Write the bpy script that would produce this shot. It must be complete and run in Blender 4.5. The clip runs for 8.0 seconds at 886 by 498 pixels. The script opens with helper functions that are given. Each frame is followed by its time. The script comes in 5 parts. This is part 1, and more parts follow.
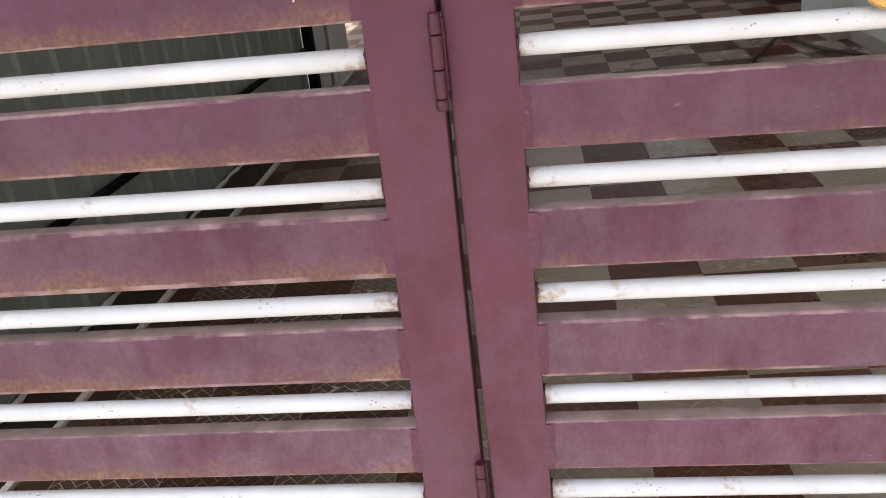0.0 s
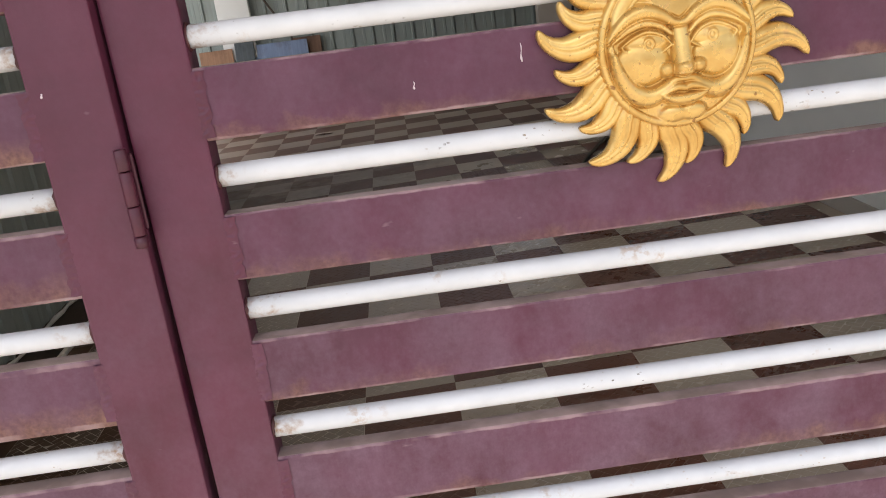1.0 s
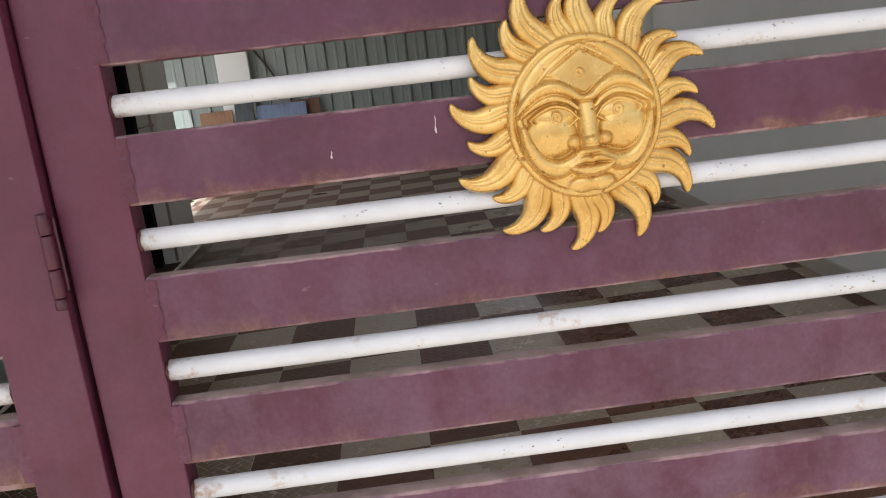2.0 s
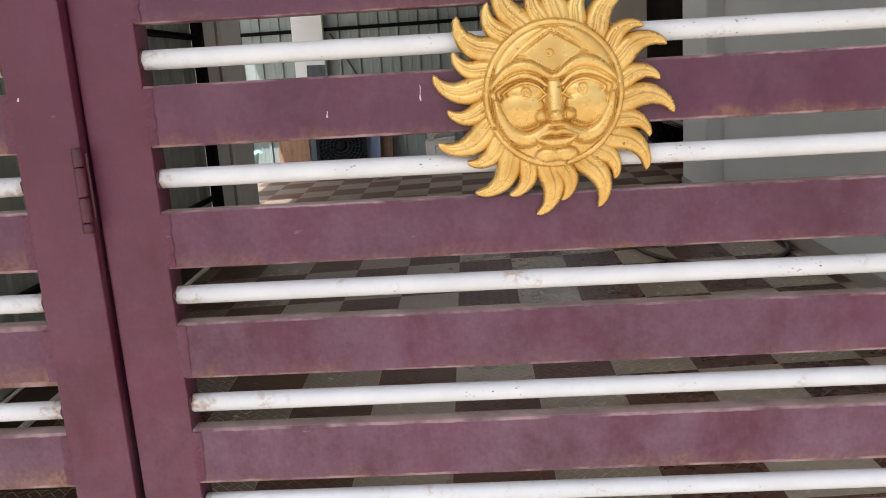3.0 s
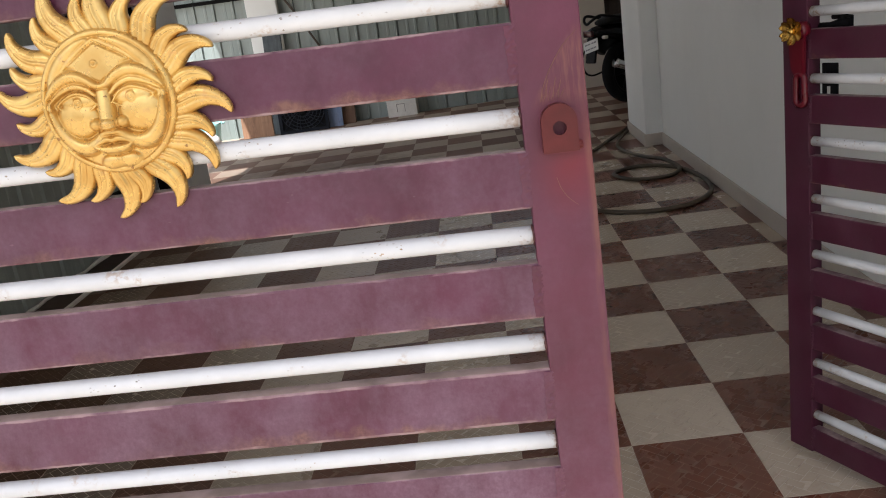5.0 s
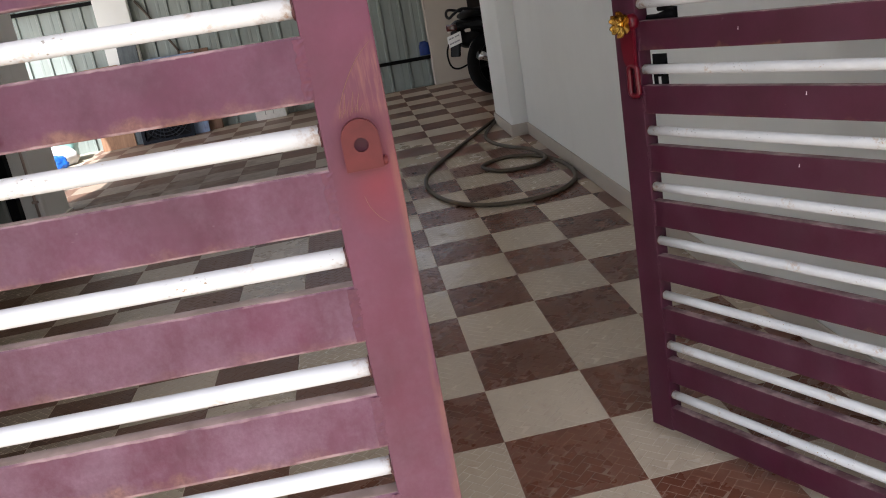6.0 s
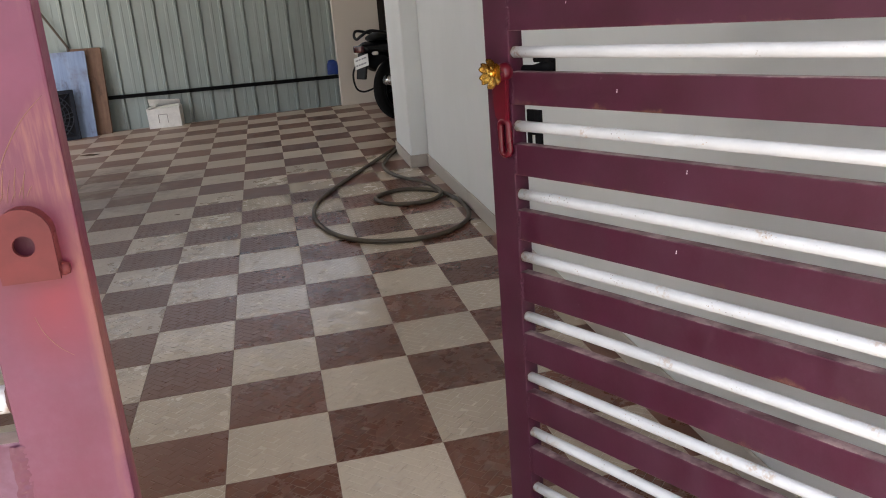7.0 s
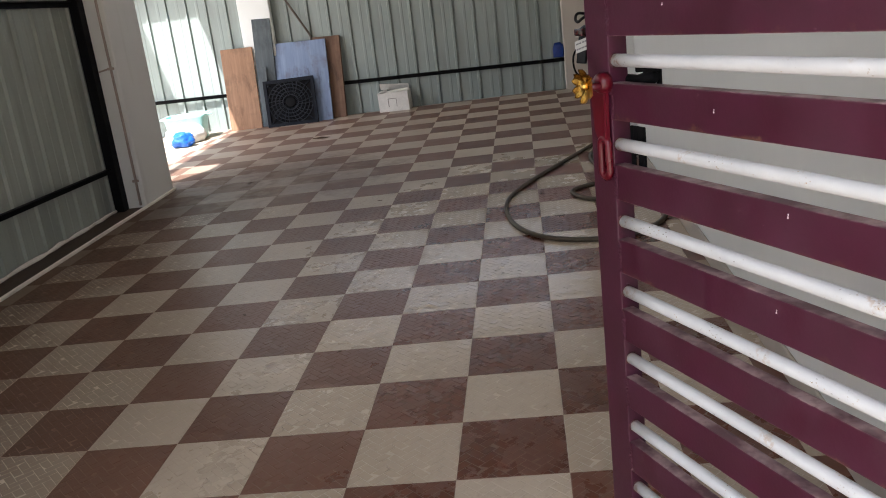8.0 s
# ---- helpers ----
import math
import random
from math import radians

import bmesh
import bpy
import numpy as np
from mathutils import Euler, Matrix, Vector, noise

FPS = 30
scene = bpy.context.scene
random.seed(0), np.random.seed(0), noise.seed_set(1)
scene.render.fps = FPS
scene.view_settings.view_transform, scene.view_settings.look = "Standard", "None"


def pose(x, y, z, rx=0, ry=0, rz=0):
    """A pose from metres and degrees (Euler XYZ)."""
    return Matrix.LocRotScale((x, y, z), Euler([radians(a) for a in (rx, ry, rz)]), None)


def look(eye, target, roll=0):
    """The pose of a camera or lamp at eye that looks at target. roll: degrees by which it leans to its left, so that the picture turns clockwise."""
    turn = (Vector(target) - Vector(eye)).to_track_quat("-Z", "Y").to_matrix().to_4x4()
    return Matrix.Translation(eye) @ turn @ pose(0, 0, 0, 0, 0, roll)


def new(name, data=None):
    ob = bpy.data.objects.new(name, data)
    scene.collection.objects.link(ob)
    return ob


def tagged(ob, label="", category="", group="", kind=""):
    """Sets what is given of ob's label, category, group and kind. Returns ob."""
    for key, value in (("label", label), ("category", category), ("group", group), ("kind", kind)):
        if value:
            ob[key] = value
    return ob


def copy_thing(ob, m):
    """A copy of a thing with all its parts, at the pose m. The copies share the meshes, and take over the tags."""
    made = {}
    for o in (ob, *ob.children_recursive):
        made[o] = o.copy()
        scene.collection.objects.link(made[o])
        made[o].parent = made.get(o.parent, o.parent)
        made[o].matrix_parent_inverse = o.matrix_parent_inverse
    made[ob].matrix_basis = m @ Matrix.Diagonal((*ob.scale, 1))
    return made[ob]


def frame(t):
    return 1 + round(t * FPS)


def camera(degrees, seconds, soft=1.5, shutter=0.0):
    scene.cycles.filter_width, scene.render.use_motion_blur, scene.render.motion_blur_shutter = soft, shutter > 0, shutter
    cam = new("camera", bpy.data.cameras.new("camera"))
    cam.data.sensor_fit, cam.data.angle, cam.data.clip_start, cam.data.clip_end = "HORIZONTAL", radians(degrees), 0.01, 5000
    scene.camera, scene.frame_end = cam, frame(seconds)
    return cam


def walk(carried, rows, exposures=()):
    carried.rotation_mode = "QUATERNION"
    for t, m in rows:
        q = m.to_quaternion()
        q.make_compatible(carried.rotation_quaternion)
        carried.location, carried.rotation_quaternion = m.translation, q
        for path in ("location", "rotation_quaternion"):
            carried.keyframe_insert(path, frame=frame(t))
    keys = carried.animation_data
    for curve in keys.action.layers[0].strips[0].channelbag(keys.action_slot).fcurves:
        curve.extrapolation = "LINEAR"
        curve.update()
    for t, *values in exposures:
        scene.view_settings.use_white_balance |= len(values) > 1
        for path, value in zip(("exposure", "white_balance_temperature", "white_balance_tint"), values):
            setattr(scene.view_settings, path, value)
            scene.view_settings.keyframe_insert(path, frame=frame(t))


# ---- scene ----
cam = camera(56.4, 8.0, soft=1.0)
PATH = [
    (0, (-0.001, 0.032, 1.196), (-0.24, 1.864, 0.43), -6.3),
    (0.5, (0.103, 0.055, 1.199), (0.062, 1.955, 0.578), -8.6),
    (1, (0.162, 0.063, 1.193), (0.221, 1.979, 0.624), -7.9),
    (1.5, (0.196, 0.05, 1.19), (0.326, 1.987, 0.711), -7.1),
    (1.7, (0.223, 0.051, 1.196), (0.333, 1.996, 0.743), -7.0),
    (2.8, (0.289, -0.034, 1.167), (0.242, 1.923, 0.758), -5.9),
    (3, (0.333, -0.059, 1.164), (0.247, 1.893, 0.736), -3.9),
    (3.5, (0.46, -0.083, 1.183), (0.384, 1.85, 0.676), -4.1),
    (4, (0.644, -0.061, 1.174), (0.672, 1.87, 0.656), -5.1),
    (4.2, (0.688, -0.053, 1.17), (0.72, 1.877, 0.645), -5.3),
    (5.3, (0.841, -0.071, 1.17), (0.686, 1.846, 0.621), -8.3),
    (5.5, (0.86, -0.066, 1.173), (0.835, 1.85, 0.602), -9.2),
    (6, (0.893, -0.021, 1.174), (1.036, 1.885, 0.588), -9.8),
    (6.5, (0.981, 0.138, 1.179), (1.187, 2.053, 0.638), -7.4),
    (7, (1.07, 0.219, 1.179), (1.431, 2.103, 0.612), -4.6),
    (7.5, (1.225, 0.267, 1.168), (1.075, 2.179, 0.601), -7.6),
    (8, (1.381, 0.352, 1.199), (1.156, 2.258, 0.638), -6.7),
]
EXPOSURE = 1.06
STOPS = [(0.0, -0.12), (0.5, -0.25), (1.0, -0.24), (1.5, -0.40), (3.5, -0.30), (5.5, -0.10), (6.0, 0.22), (6.5, 0.12), (7.0, 0.73), (7.5, 0.5), (8.0, 0.56)]
walk(cam, [(t, look(eye, target, roll)) for t, eye, target, roll in PATH], [(t, EXPOSURE + s, 6050, 14) for t, s in STOPS])

# ---- light ----
SUN_WAY = Vector((1.0, 2.0, -4.0)).normalized()      # the way the sunlight travels
world = bpy.data.worlds.new("sky")
scene.world = world
world.use_nodes = True
wn = world.node_tree
sky = wn.nodes.new("ShaderNodeTexSky")
sky.sky_type, sky.sun_disc = "NISHITA", False
sky.sun_elevation = math.asin(-SUN_WAY.z)
sky.sun_rotation = math.atan2(-SUN_WAY.x, -SUN_WAY.y)
sky.dust_density = 4.5
haze = wn.nodes.new("ShaderNodeHueSaturation")
haze.inputs["Saturation"].default_value = 0.28
wn.links.new(sky.outputs[0], haze.inputs["Color"])
wn.links.new(haze.outputs[0], wn.nodes["Background"].inputs[0])
wn.nodes["Background"].inputs[1].default_value = 0.15
sun = new("sun", bpy.data.lights.new("sun", "SUN"))
sun.data.energy, sun.data.angle, sun.data.color = 5.0, radians(0.53), (1.0, 0.95, 0.87)
sun.matrix_world = look((-6, -10, 20), Vector((-6, -10, 20)) + SUN_WAY)

# ---- materials ----
class Nodes:
    """A short way to write node materials."""

    def __init__(self, name):
        self.mat = bpy.data.materials.new(name)
        self.mat.use_nodes = True
        self.tree = self.mat.node_tree
        self.bsdf = self.tree.nodes["Principled BSDF"]

    def add(self, kind, operation="", feature="", data_type="", clamp=False):
        n = self.tree.nodes.new(kind)
        if operation:
            n.operation = operation
        if feature:
            n.feature = feature
        if data_type:
            n.data_type = data_type
        if clamp:
            n.clamp = True
        return n

    def link(self, a, b):
        self.tree.links.new(a, b)

    def coords(self, which="Object"):
        return self.add("ShaderNodeTexCoord").outputs[which]

    def mapped(self, vec, scale=(1, 1, 1), loc=None):
        m = self.add("ShaderNodeMapping")
        m.inputs["Scale"].default_value = scale
        if loc is not None:
            m.inputs["Location"].default_value = loc
        self.link(vec, m.inputs["Vector"])
        return m.outputs[0]

    def noise(self, vec, scale, detail=4.0, rough=0.6):
        n = self.add("ShaderNodeTexNoise")
        n.inputs["Scale"].default_value, n.inputs["Detail"].default_value, n.inputs["Roughness"].default_value = scale, detail, rough
        self.link(vec, n.inputs["Vector"])
        return n.outputs["Fac"]

    def ramp(self, fac, a, b, lo=0.0, hi=1.0):
        n = self.add("ShaderNodeMapRange", clamp=True)
        n.inputs["From Min"].default_value, n.inputs["From Max"].default_value = a, b
        n.inputs["To Min"].default_value, n.inputs["To Max"].default_value = lo, hi
        self.link(fac, n.inputs["Value"])
        return n.outputs[0]

    def math(self, op, a, b):
        n = self.add("ShaderNodeMath", operation=op)
        for i, v in enumerate((a, b)):
            if isinstance(v, (int, float)):
                n.inputs[i].default_value = v
            else:
                self.link(v, n.inputs[i])
        return n.outputs[0]

    def mix(self, fac, a, b):
        n = self.add("ShaderNodeMix", data_type="RGBA")
        for i, v in ((0, fac), (6, a), (7, b)):
            if isinstance(v, (int, float)):
                n.inputs[i].default_value = v
            elif isinstance(v, tuple):
                n.inputs[i].default_value = (*v, 1)
            else:
                self.link(v, n.inputs[i])
        return n.outputs[2]

    def axis(self, vec, which):
        n = self.add("ShaderNodeSeparateXYZ")
        self.link(vec, n.inputs[0])
        return n.outputs[which]

    def rand(self):
        return self.add("ShaderNodeObjectInfo").outputs["Random"]

    def shifted(self, vec, amount=37.0):
        """Coordinates moved by each object's own random amount."""
        n = self.add("ShaderNodeVectorMath", operation="ADD")
        self.link(vec, n.inputs[0])
        self.link(self.math("MULTIPLY", self.rand(), amount), n.inputs[1])
        return n.outputs[0]

    def bump(self, height, strength=0.3, dist=0.002):
        n = self.add("ShaderNodeBump")
        n.inputs["Strength"].default_value, n.inputs["Distance"].default_value = strength, dist
        self.link(height, n.inputs["Height"])
        self.link(n.outputs[0], self.bsdf.inputs["Normal"])

    def done(self, color, rough=0.5, metal=0.0, gloss=0.5):
        for key, v in (("Base Color", color), ("Roughness", rough), ("Metallic", metal), ("Specular IOR Level", gloss)):
            s = self.bsdf.inputs[key]
            if isinstance(v, tuple):
                s.default_value = (*v, 1)
            elif isinstance(v, (int, float)):
                s.default_value = v
            else:
                self.link(v, s)
        return self.mat


def simple(name, color, rough=0.5, metal=0.0, grain=40.0, vary=0.25, relief=0.1, gloss=0.5):
    """A surface with two scales of variation and a little relief."""
    n = Nodes(name)
    v = n.shifted(n.coords())
    big, fine = n.noise(v, grain * 0.12, 3), n.noise(v, grain, 5)
    dark = tuple(c * (1 - vary) for c in color)
    light = tuple(min(1.0, c * (1 + vary * 0.5)) for c in color)
    col = n.mix(n.ramp(n.math("ADD", n.math("MULTIPLY", big, 0.6), n.math("MULTIPLY", fine, 0.4)), 0.3, 0.7), dark, light)
    n.bump(fine, relief, 0.002)
    return n.done(col, n.ramp(big, 0.3, 0.7, max(0.03, rough - 0.08), rough + 0.08), metal, gloss)


def gate_paint(name, rust_amount, primer=False, dusty=1.0, a=(0.058, 0.008, 0.028), b=(0.086, 0.015, 0.046)):
    """Maroon enamel, dusty and chalked, with rust along the lower edge of each bar."""
    n = Nodes(name)
    obj = n.coords()
    v = n.shifted(obj)
    streak = n.noise(n.mapped(v, (14, 14, 5)), 1.0, 5)
    cloud, fine = n.noise(v, 9, 4), n.noise(v, 160, 5)
    col = n.mix(n.ramp(cloud, 0.32, 0.68), a, b)
    chalk = n.noise(n.mapped(v, (11, 11, 9)), 1.0, 6, 0.75)
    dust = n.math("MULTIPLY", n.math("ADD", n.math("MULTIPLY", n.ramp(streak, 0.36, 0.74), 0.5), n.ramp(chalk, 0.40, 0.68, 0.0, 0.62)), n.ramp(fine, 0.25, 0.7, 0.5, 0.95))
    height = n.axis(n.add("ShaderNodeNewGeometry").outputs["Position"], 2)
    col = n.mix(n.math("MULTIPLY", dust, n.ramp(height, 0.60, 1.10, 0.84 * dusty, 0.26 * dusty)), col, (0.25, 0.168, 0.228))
    scuff = n.noise(n.mapped(v, (24, 24, 60)), 1.0, 3, 0.75)
    col = n.mix(n.ramp(scuff, 0.72, 0.80, 0, 0.30), col, (0.33, 0.24, 0.27))
    col = n.mix(n.ramp(n.noise(n.mapped(v, (3, 3, 11), (4, 2, 9)), 1.0, 5), 0.52, 0.72, 0, 0.35), col, (0.052, 0.009, 0.025))
    if primer:
        d = n.add("ShaderNodeVectorMath", operation="DISTANCE")
        n.link(n.mapped(obj, (1.0, 1.0, 0.55)), d.inputs[0])
        d.inputs[1].default_value = (0.012, 0.0, -0.238)
        red = n.math("MULTIPLY", n.ramp(d.outputs["Value"], 0.008, 0.046, 1, 0), n.ramp(cloud, 0.3, 0.6, 0.5, 1.0))
        col = n.mix(n.math("MULTIPLY", red, 0.85), col, (0.14, 0.006, 0.016))
        scratch = n.noise(n.mapped(v, (260, 260, 26)), 1.0, 3)
        x, z = n.axis(obj, 0), n.axis(obj, 2)
        # the swing of the hasp: a field right of a slanting arc
        beside = n.ramp(n.math("SUBTRACT", x, n.math("MULTIPLY", n.math("ADD", z, 0.361), 0.63)), -0.012, -0.006)
        up = n.math("MULTIPLY", n.math("MULTIPLY", n.ramp(z, -0.386, -0.372), n.ramp(z, -0.325, -0.295, 1, 0)), beside)
        col = n.mix(n.math("MULTIPLY", up, n.ramp(scratch, 0.42, 0.70, 0.04, 0.42)), col, (0.22, 0.095, 0.060))
        edge = n.math("MULTIPLY", n.ramp(n.math("ADD", x, n.math("MULTIPLY", n.noise(n.mapped(v, (60, 60, 9)), 1.0, 5), 0.012)), 0.034, 0.040), n.ramp(n.noise(n.mapped(v, (30, 30, 6), (3, 1, 2)), 1.0, 4), 0.42, 0.58))
        col = n.mix(n.math("MULTIPLY", edge, 0.45), col, (0.20, 0.085, 0.05))
    if rust_amount > 0:
        low = n.ramp(n.math("ADD", n.axis(obj, 2), n.math("MULTIPLY", n.ramp(n.noise(v, 30, 5), 0, 1, -0.5, 0.5), 0.05)), -0.033, -0.033 + 0.013 * rust_amount, 1, 0)
        rusty = n.math("MULTIPLY", low, n.ramp(n.noise(v, 6, 3), 0.52 - 0.14 * rust_amount, 0.72 - 0.06 * rust_amount))
        rcol = n.mix(n.ramp(fine, 0.35, 0.65), (0.12, 0.052, 0.026), (0.25, 0.135, 0.070))
        col = n.mix(n.math("MULTIPLY", rusty, 0.4 + 0.2 * rust_amount), col, rcol)
        up = n.ramp(n.axis(n.add("ShaderNodeNewGeometry").outputs["Normal"], 2), 0.6, 0.95)
        col = n.mix(n.math("MULTIPLY", up, n.ramp(cloud, 0.2, 0.6, 0.6 * dusty, 0.97 * dusty)), col, (0.23, 0.175, 0.155))
    if rust_amount > 0:
        rubbed = n.ramp(n.math("ADD", n.math("ABSOLUTE", n.axis(obj, 2), 0), n.math("MULTIPLY", n.noise(v, 55, 4), 0.004)), 0.0318, 0.0332)
        col = n.mix(n.math("MULTIPLY", rubbed, n.ramp(n.noise(v, 18, 3), 0.42, 0.62, 0, 0.6)), col, (0.40, 0.29, 0.29))
    n.bump(n.math("ADD", fine, n.math("MULTIPLY", cloud, 3)), 0.20, 0.0015)
    return n.done(col, n.ramp(dust, 0, 0.8, 0.36, 0.6))


def pipe_paint():
    """White enamel with chips and freckles of rust."""
    n = Nodes("white_enamel")
    v = n.shifted(n.coords(), 11.0)
    cloud, fine = n.noise(v, 14, 4), n.noise(v, 220, 4)
    col = n.mix(n.ramp(cloud, 0.35, 0.7), (0.605, 0.625, 0.645), (0.69, 0.71, 0.73))
    vo = n.add("ShaderNodeTexVoronoi", feature="F1")
    vo.inputs["Scale"].default_value = 135
    n.link(n.mapped(v, (1.0, 1.6, 1.6)), vo.inputs["Vector"])
    patch = n.ramp(n.noise(v, 9, 4, 0.7), 0.545, 0.62)
    spot = n.math("MULTIPLY", n.ramp(n.math("ADD", vo.outputs["Distance"], n.math("MULTIPLY", n.noise(v, 320, 3, 0.7), 0.8)), 0.50, 0.62, 1, 0), patch)
    chip = n.mix(n.ramp(n.noise(v, 40, 2), 0.42, 0.6), (0.07, 0.055, 0.035), (0.38, 0.22, 0.06))
    col = n.mix(n.math("MULTIPLY", spot, 0.9), col, chip)
    bloom = n.math("MULTIPLY", n.ramp(n.noise(v, 13, 3), 0.615, 0.69), n.ramp(n.noise(v, 150, 4), 0.46, 0.60))
    col = n.mix(n.math("MULTIPLY", bloom, 0.45), col, (0.36, 0.19, 0.05))
    # rust creeping in from the welded ends
    ends = n.math("ADD", n.math("ABSOLUTE", n.axis(n.coords(), 0), 0), n.ramp(n.noise(v, 45, 4), 0.3, 0.7, -0.035, 0.02))
    col = n.mix(n.math("MULTIPLY", n.ramp(ends, 0.405, 0.437), n.ramp(n.noise(v, 130, 4), 0.42, 0.60, 0.1, 0.85)), col, (0.30, 0.155, 0.05))
    n.bump(n.math("SUBTRACT", fine, n.math("MULTIPLY", spot, 2)), 0.15, 0.001)
    return n.done(col, n.ramp(cloud, 0.3, 0.7, 0.34, 0.5))


def tile_paint(name, a, b, dirt, island=False, polish=0.0, gloss=0.5):
    """Cement tile with worn glaze, dust and a tone of its own for each tile."""
    n = Nodes(name)
    v = n.coords()
    place = n.add("ShaderNodeNewGeometry").outputs["Position"]
    own = n.add("ShaderNodeNewGeometry").outputs["Random Per Island"] if island else n.rand()
    cloud, fine, wide = n.noise(place, 7, 5), n.noise(v, 130, 6), n.noise(place, 0.9, 4)
    tone = n.math("ADD", n.math("MULTIPLY", own, 0.5), n.math("MULTIPLY", cloud, 0.5))
    col = n.mix(n.ramp(tone, 0.25, 0.75), a, b)
    col = n.mix(n.ramp(n.math("MULTIPLY", cloud, fine), 0.24, 0.46, 0.0, 0.20), col, dirt)
    # colour turns darker and browner towards the yard side, darkest by the gate
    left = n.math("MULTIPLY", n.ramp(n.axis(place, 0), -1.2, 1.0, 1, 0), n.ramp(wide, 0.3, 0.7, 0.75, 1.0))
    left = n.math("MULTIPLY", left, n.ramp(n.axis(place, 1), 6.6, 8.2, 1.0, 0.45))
    gate_brown = n.math("MULTIPLY", n.ramp(n.math("ADD", n.axis(place, 0), n.math("MULTIPLY", wide, 0.8)), -0.3, 0.6, 1, 0), n.ramp(n.axis(place, 1), 2.3, 4.0, 1, 0))
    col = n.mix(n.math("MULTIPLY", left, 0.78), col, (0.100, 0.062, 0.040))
    col = n.mix(n.math("MULTIPLY", gate_brown, 0.84), col, (0.052, 0.031, 0.019))
    rub = n.math("MULTIPLY", n.ramp(n.noise(place, 24, 5, 0.7), 0.54, 0.74), n.ramp(n.axis(place, 1), 1.6, 3.2, 0.30, 0.03))
    col = n.mix(rub, col, (0.23, 0.125, 0.085))
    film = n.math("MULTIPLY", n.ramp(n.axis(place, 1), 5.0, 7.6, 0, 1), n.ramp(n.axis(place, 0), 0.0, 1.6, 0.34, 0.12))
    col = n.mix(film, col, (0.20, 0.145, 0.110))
    # dried mud trodden in from the yard
    far = n.add("ShaderNodeVectorMath", operation="DISTANCE")
    n.link(n.mapped(place, (0.8, 1.0, 0.0)), far.inputs[0])
    far.inputs[1].default_value = (-0.50, 6.30, 0.0)
    patch = n.ramp(n.math("ADD", far.outputs["Value"], n.ramp(n.noise(place, 5, 6, 0.7), 0.3, 0.7, -0.40, 0.40)), 0.40, 0.95, 1, 0)
    col = n.mix(n.math("MULTIPLY", patch, n.ramp(n.noise(place, 11, 5), 0.3, 0.6, 0.5, 0.95)), col, n.mix(n.ramp(n.math("MULTIPLY", patch, n.ramp(n.noise(place, 8, 4), 0.35, 0.6, 0.5, 1.0)), 0.35, 0.85), (0.070, 0.034, 0.018), (0.185, 0.140, 0.108)))
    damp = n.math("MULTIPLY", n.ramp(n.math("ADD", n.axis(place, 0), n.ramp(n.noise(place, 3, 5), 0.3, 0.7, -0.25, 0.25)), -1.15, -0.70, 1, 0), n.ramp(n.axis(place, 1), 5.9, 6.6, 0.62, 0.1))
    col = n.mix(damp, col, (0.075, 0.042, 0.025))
    spots = n.ramp(n.noise(place, 26, 2), 0.70, 0.74)
    col = n.mix(n.math("MULTIPLY", spots, 0.06), col, (0.10, 0.07, 0.05))
    n.bump(n.math("ADD", fine, n.math("MULTIPLY", cloud, 0.3)), 0.09, 0.002)
    return n.done(col, n.math("ADD", n.ramp(cloud, 0.35, 0.75, 0.26 - polish, 0.36 - polish), n.math("ADD", n.math("ADD", n.math("MULTIPLY", left, 0.30), n.math("MULTIPLY", gate_brown, 0.25)), n.ramp(n.axis(place, 1), 4.8, 6.8, 0, 0.12))), 0,
                  n.math("MULTIPLY", n.ramp(n.math("MAXIMUM", left, gate_brown), 0.1, 0.9, 1.0, 0.35), gloss))


def wall_paint(name, color, stain=0.2):
    n = Nodes(name)
    v = n.add("ShaderNodeNewGeometry").outputs["Position"]
    wide, fine = n.noise(v, 1.1, 5), n.noise(v, 90, 5)
    drip = n.noise(n.mapped(v, (7, 7, 0.8)), 1.0, 4)
    col = n.mix(n.ramp(wide, 0.35, 0.7), tuple(c * 0.93 for c in color), color)
    col = n.mix(n.math("MULTIPLY", n.ramp(drip, 0.56, 0.8), stain), col, (0.36, 0.32, 0.26))
    n.bump(n.math("ADD", n.math("MULTIPLY", wide, 3), fine), 0.12, 0.003)
    return n.done(col, 0.72)


def tin_paint(name, color):
    n = Nodes(name)
    v = n.add("ShaderNodeNewGeometry").outputs["Position"]
    drip = n.noise(n.mapped(v, (9, 9, 0.7)), 1.0, 5)
    fine, wide = n.noise(v, 70, 4), n.noise(v, 1.6, 4)
    col = n.mix(n.ramp(wide, 0.3, 0.7), tuple(c * 0.85 for c in color), color)
    col = n.mix(n.ramp(drip, 0.48, 0.8, 0, 0.45), col, (0.17, 0.165, 0.145))
    n.bump(n.math("ADD", wide, n.math("MULTIPLY", fine, 0.3)), 0.1, 0.004)
    return n.done(col, n.ramp(drip, 0.3, 0.7, 0.36, 0.52), 0.0)


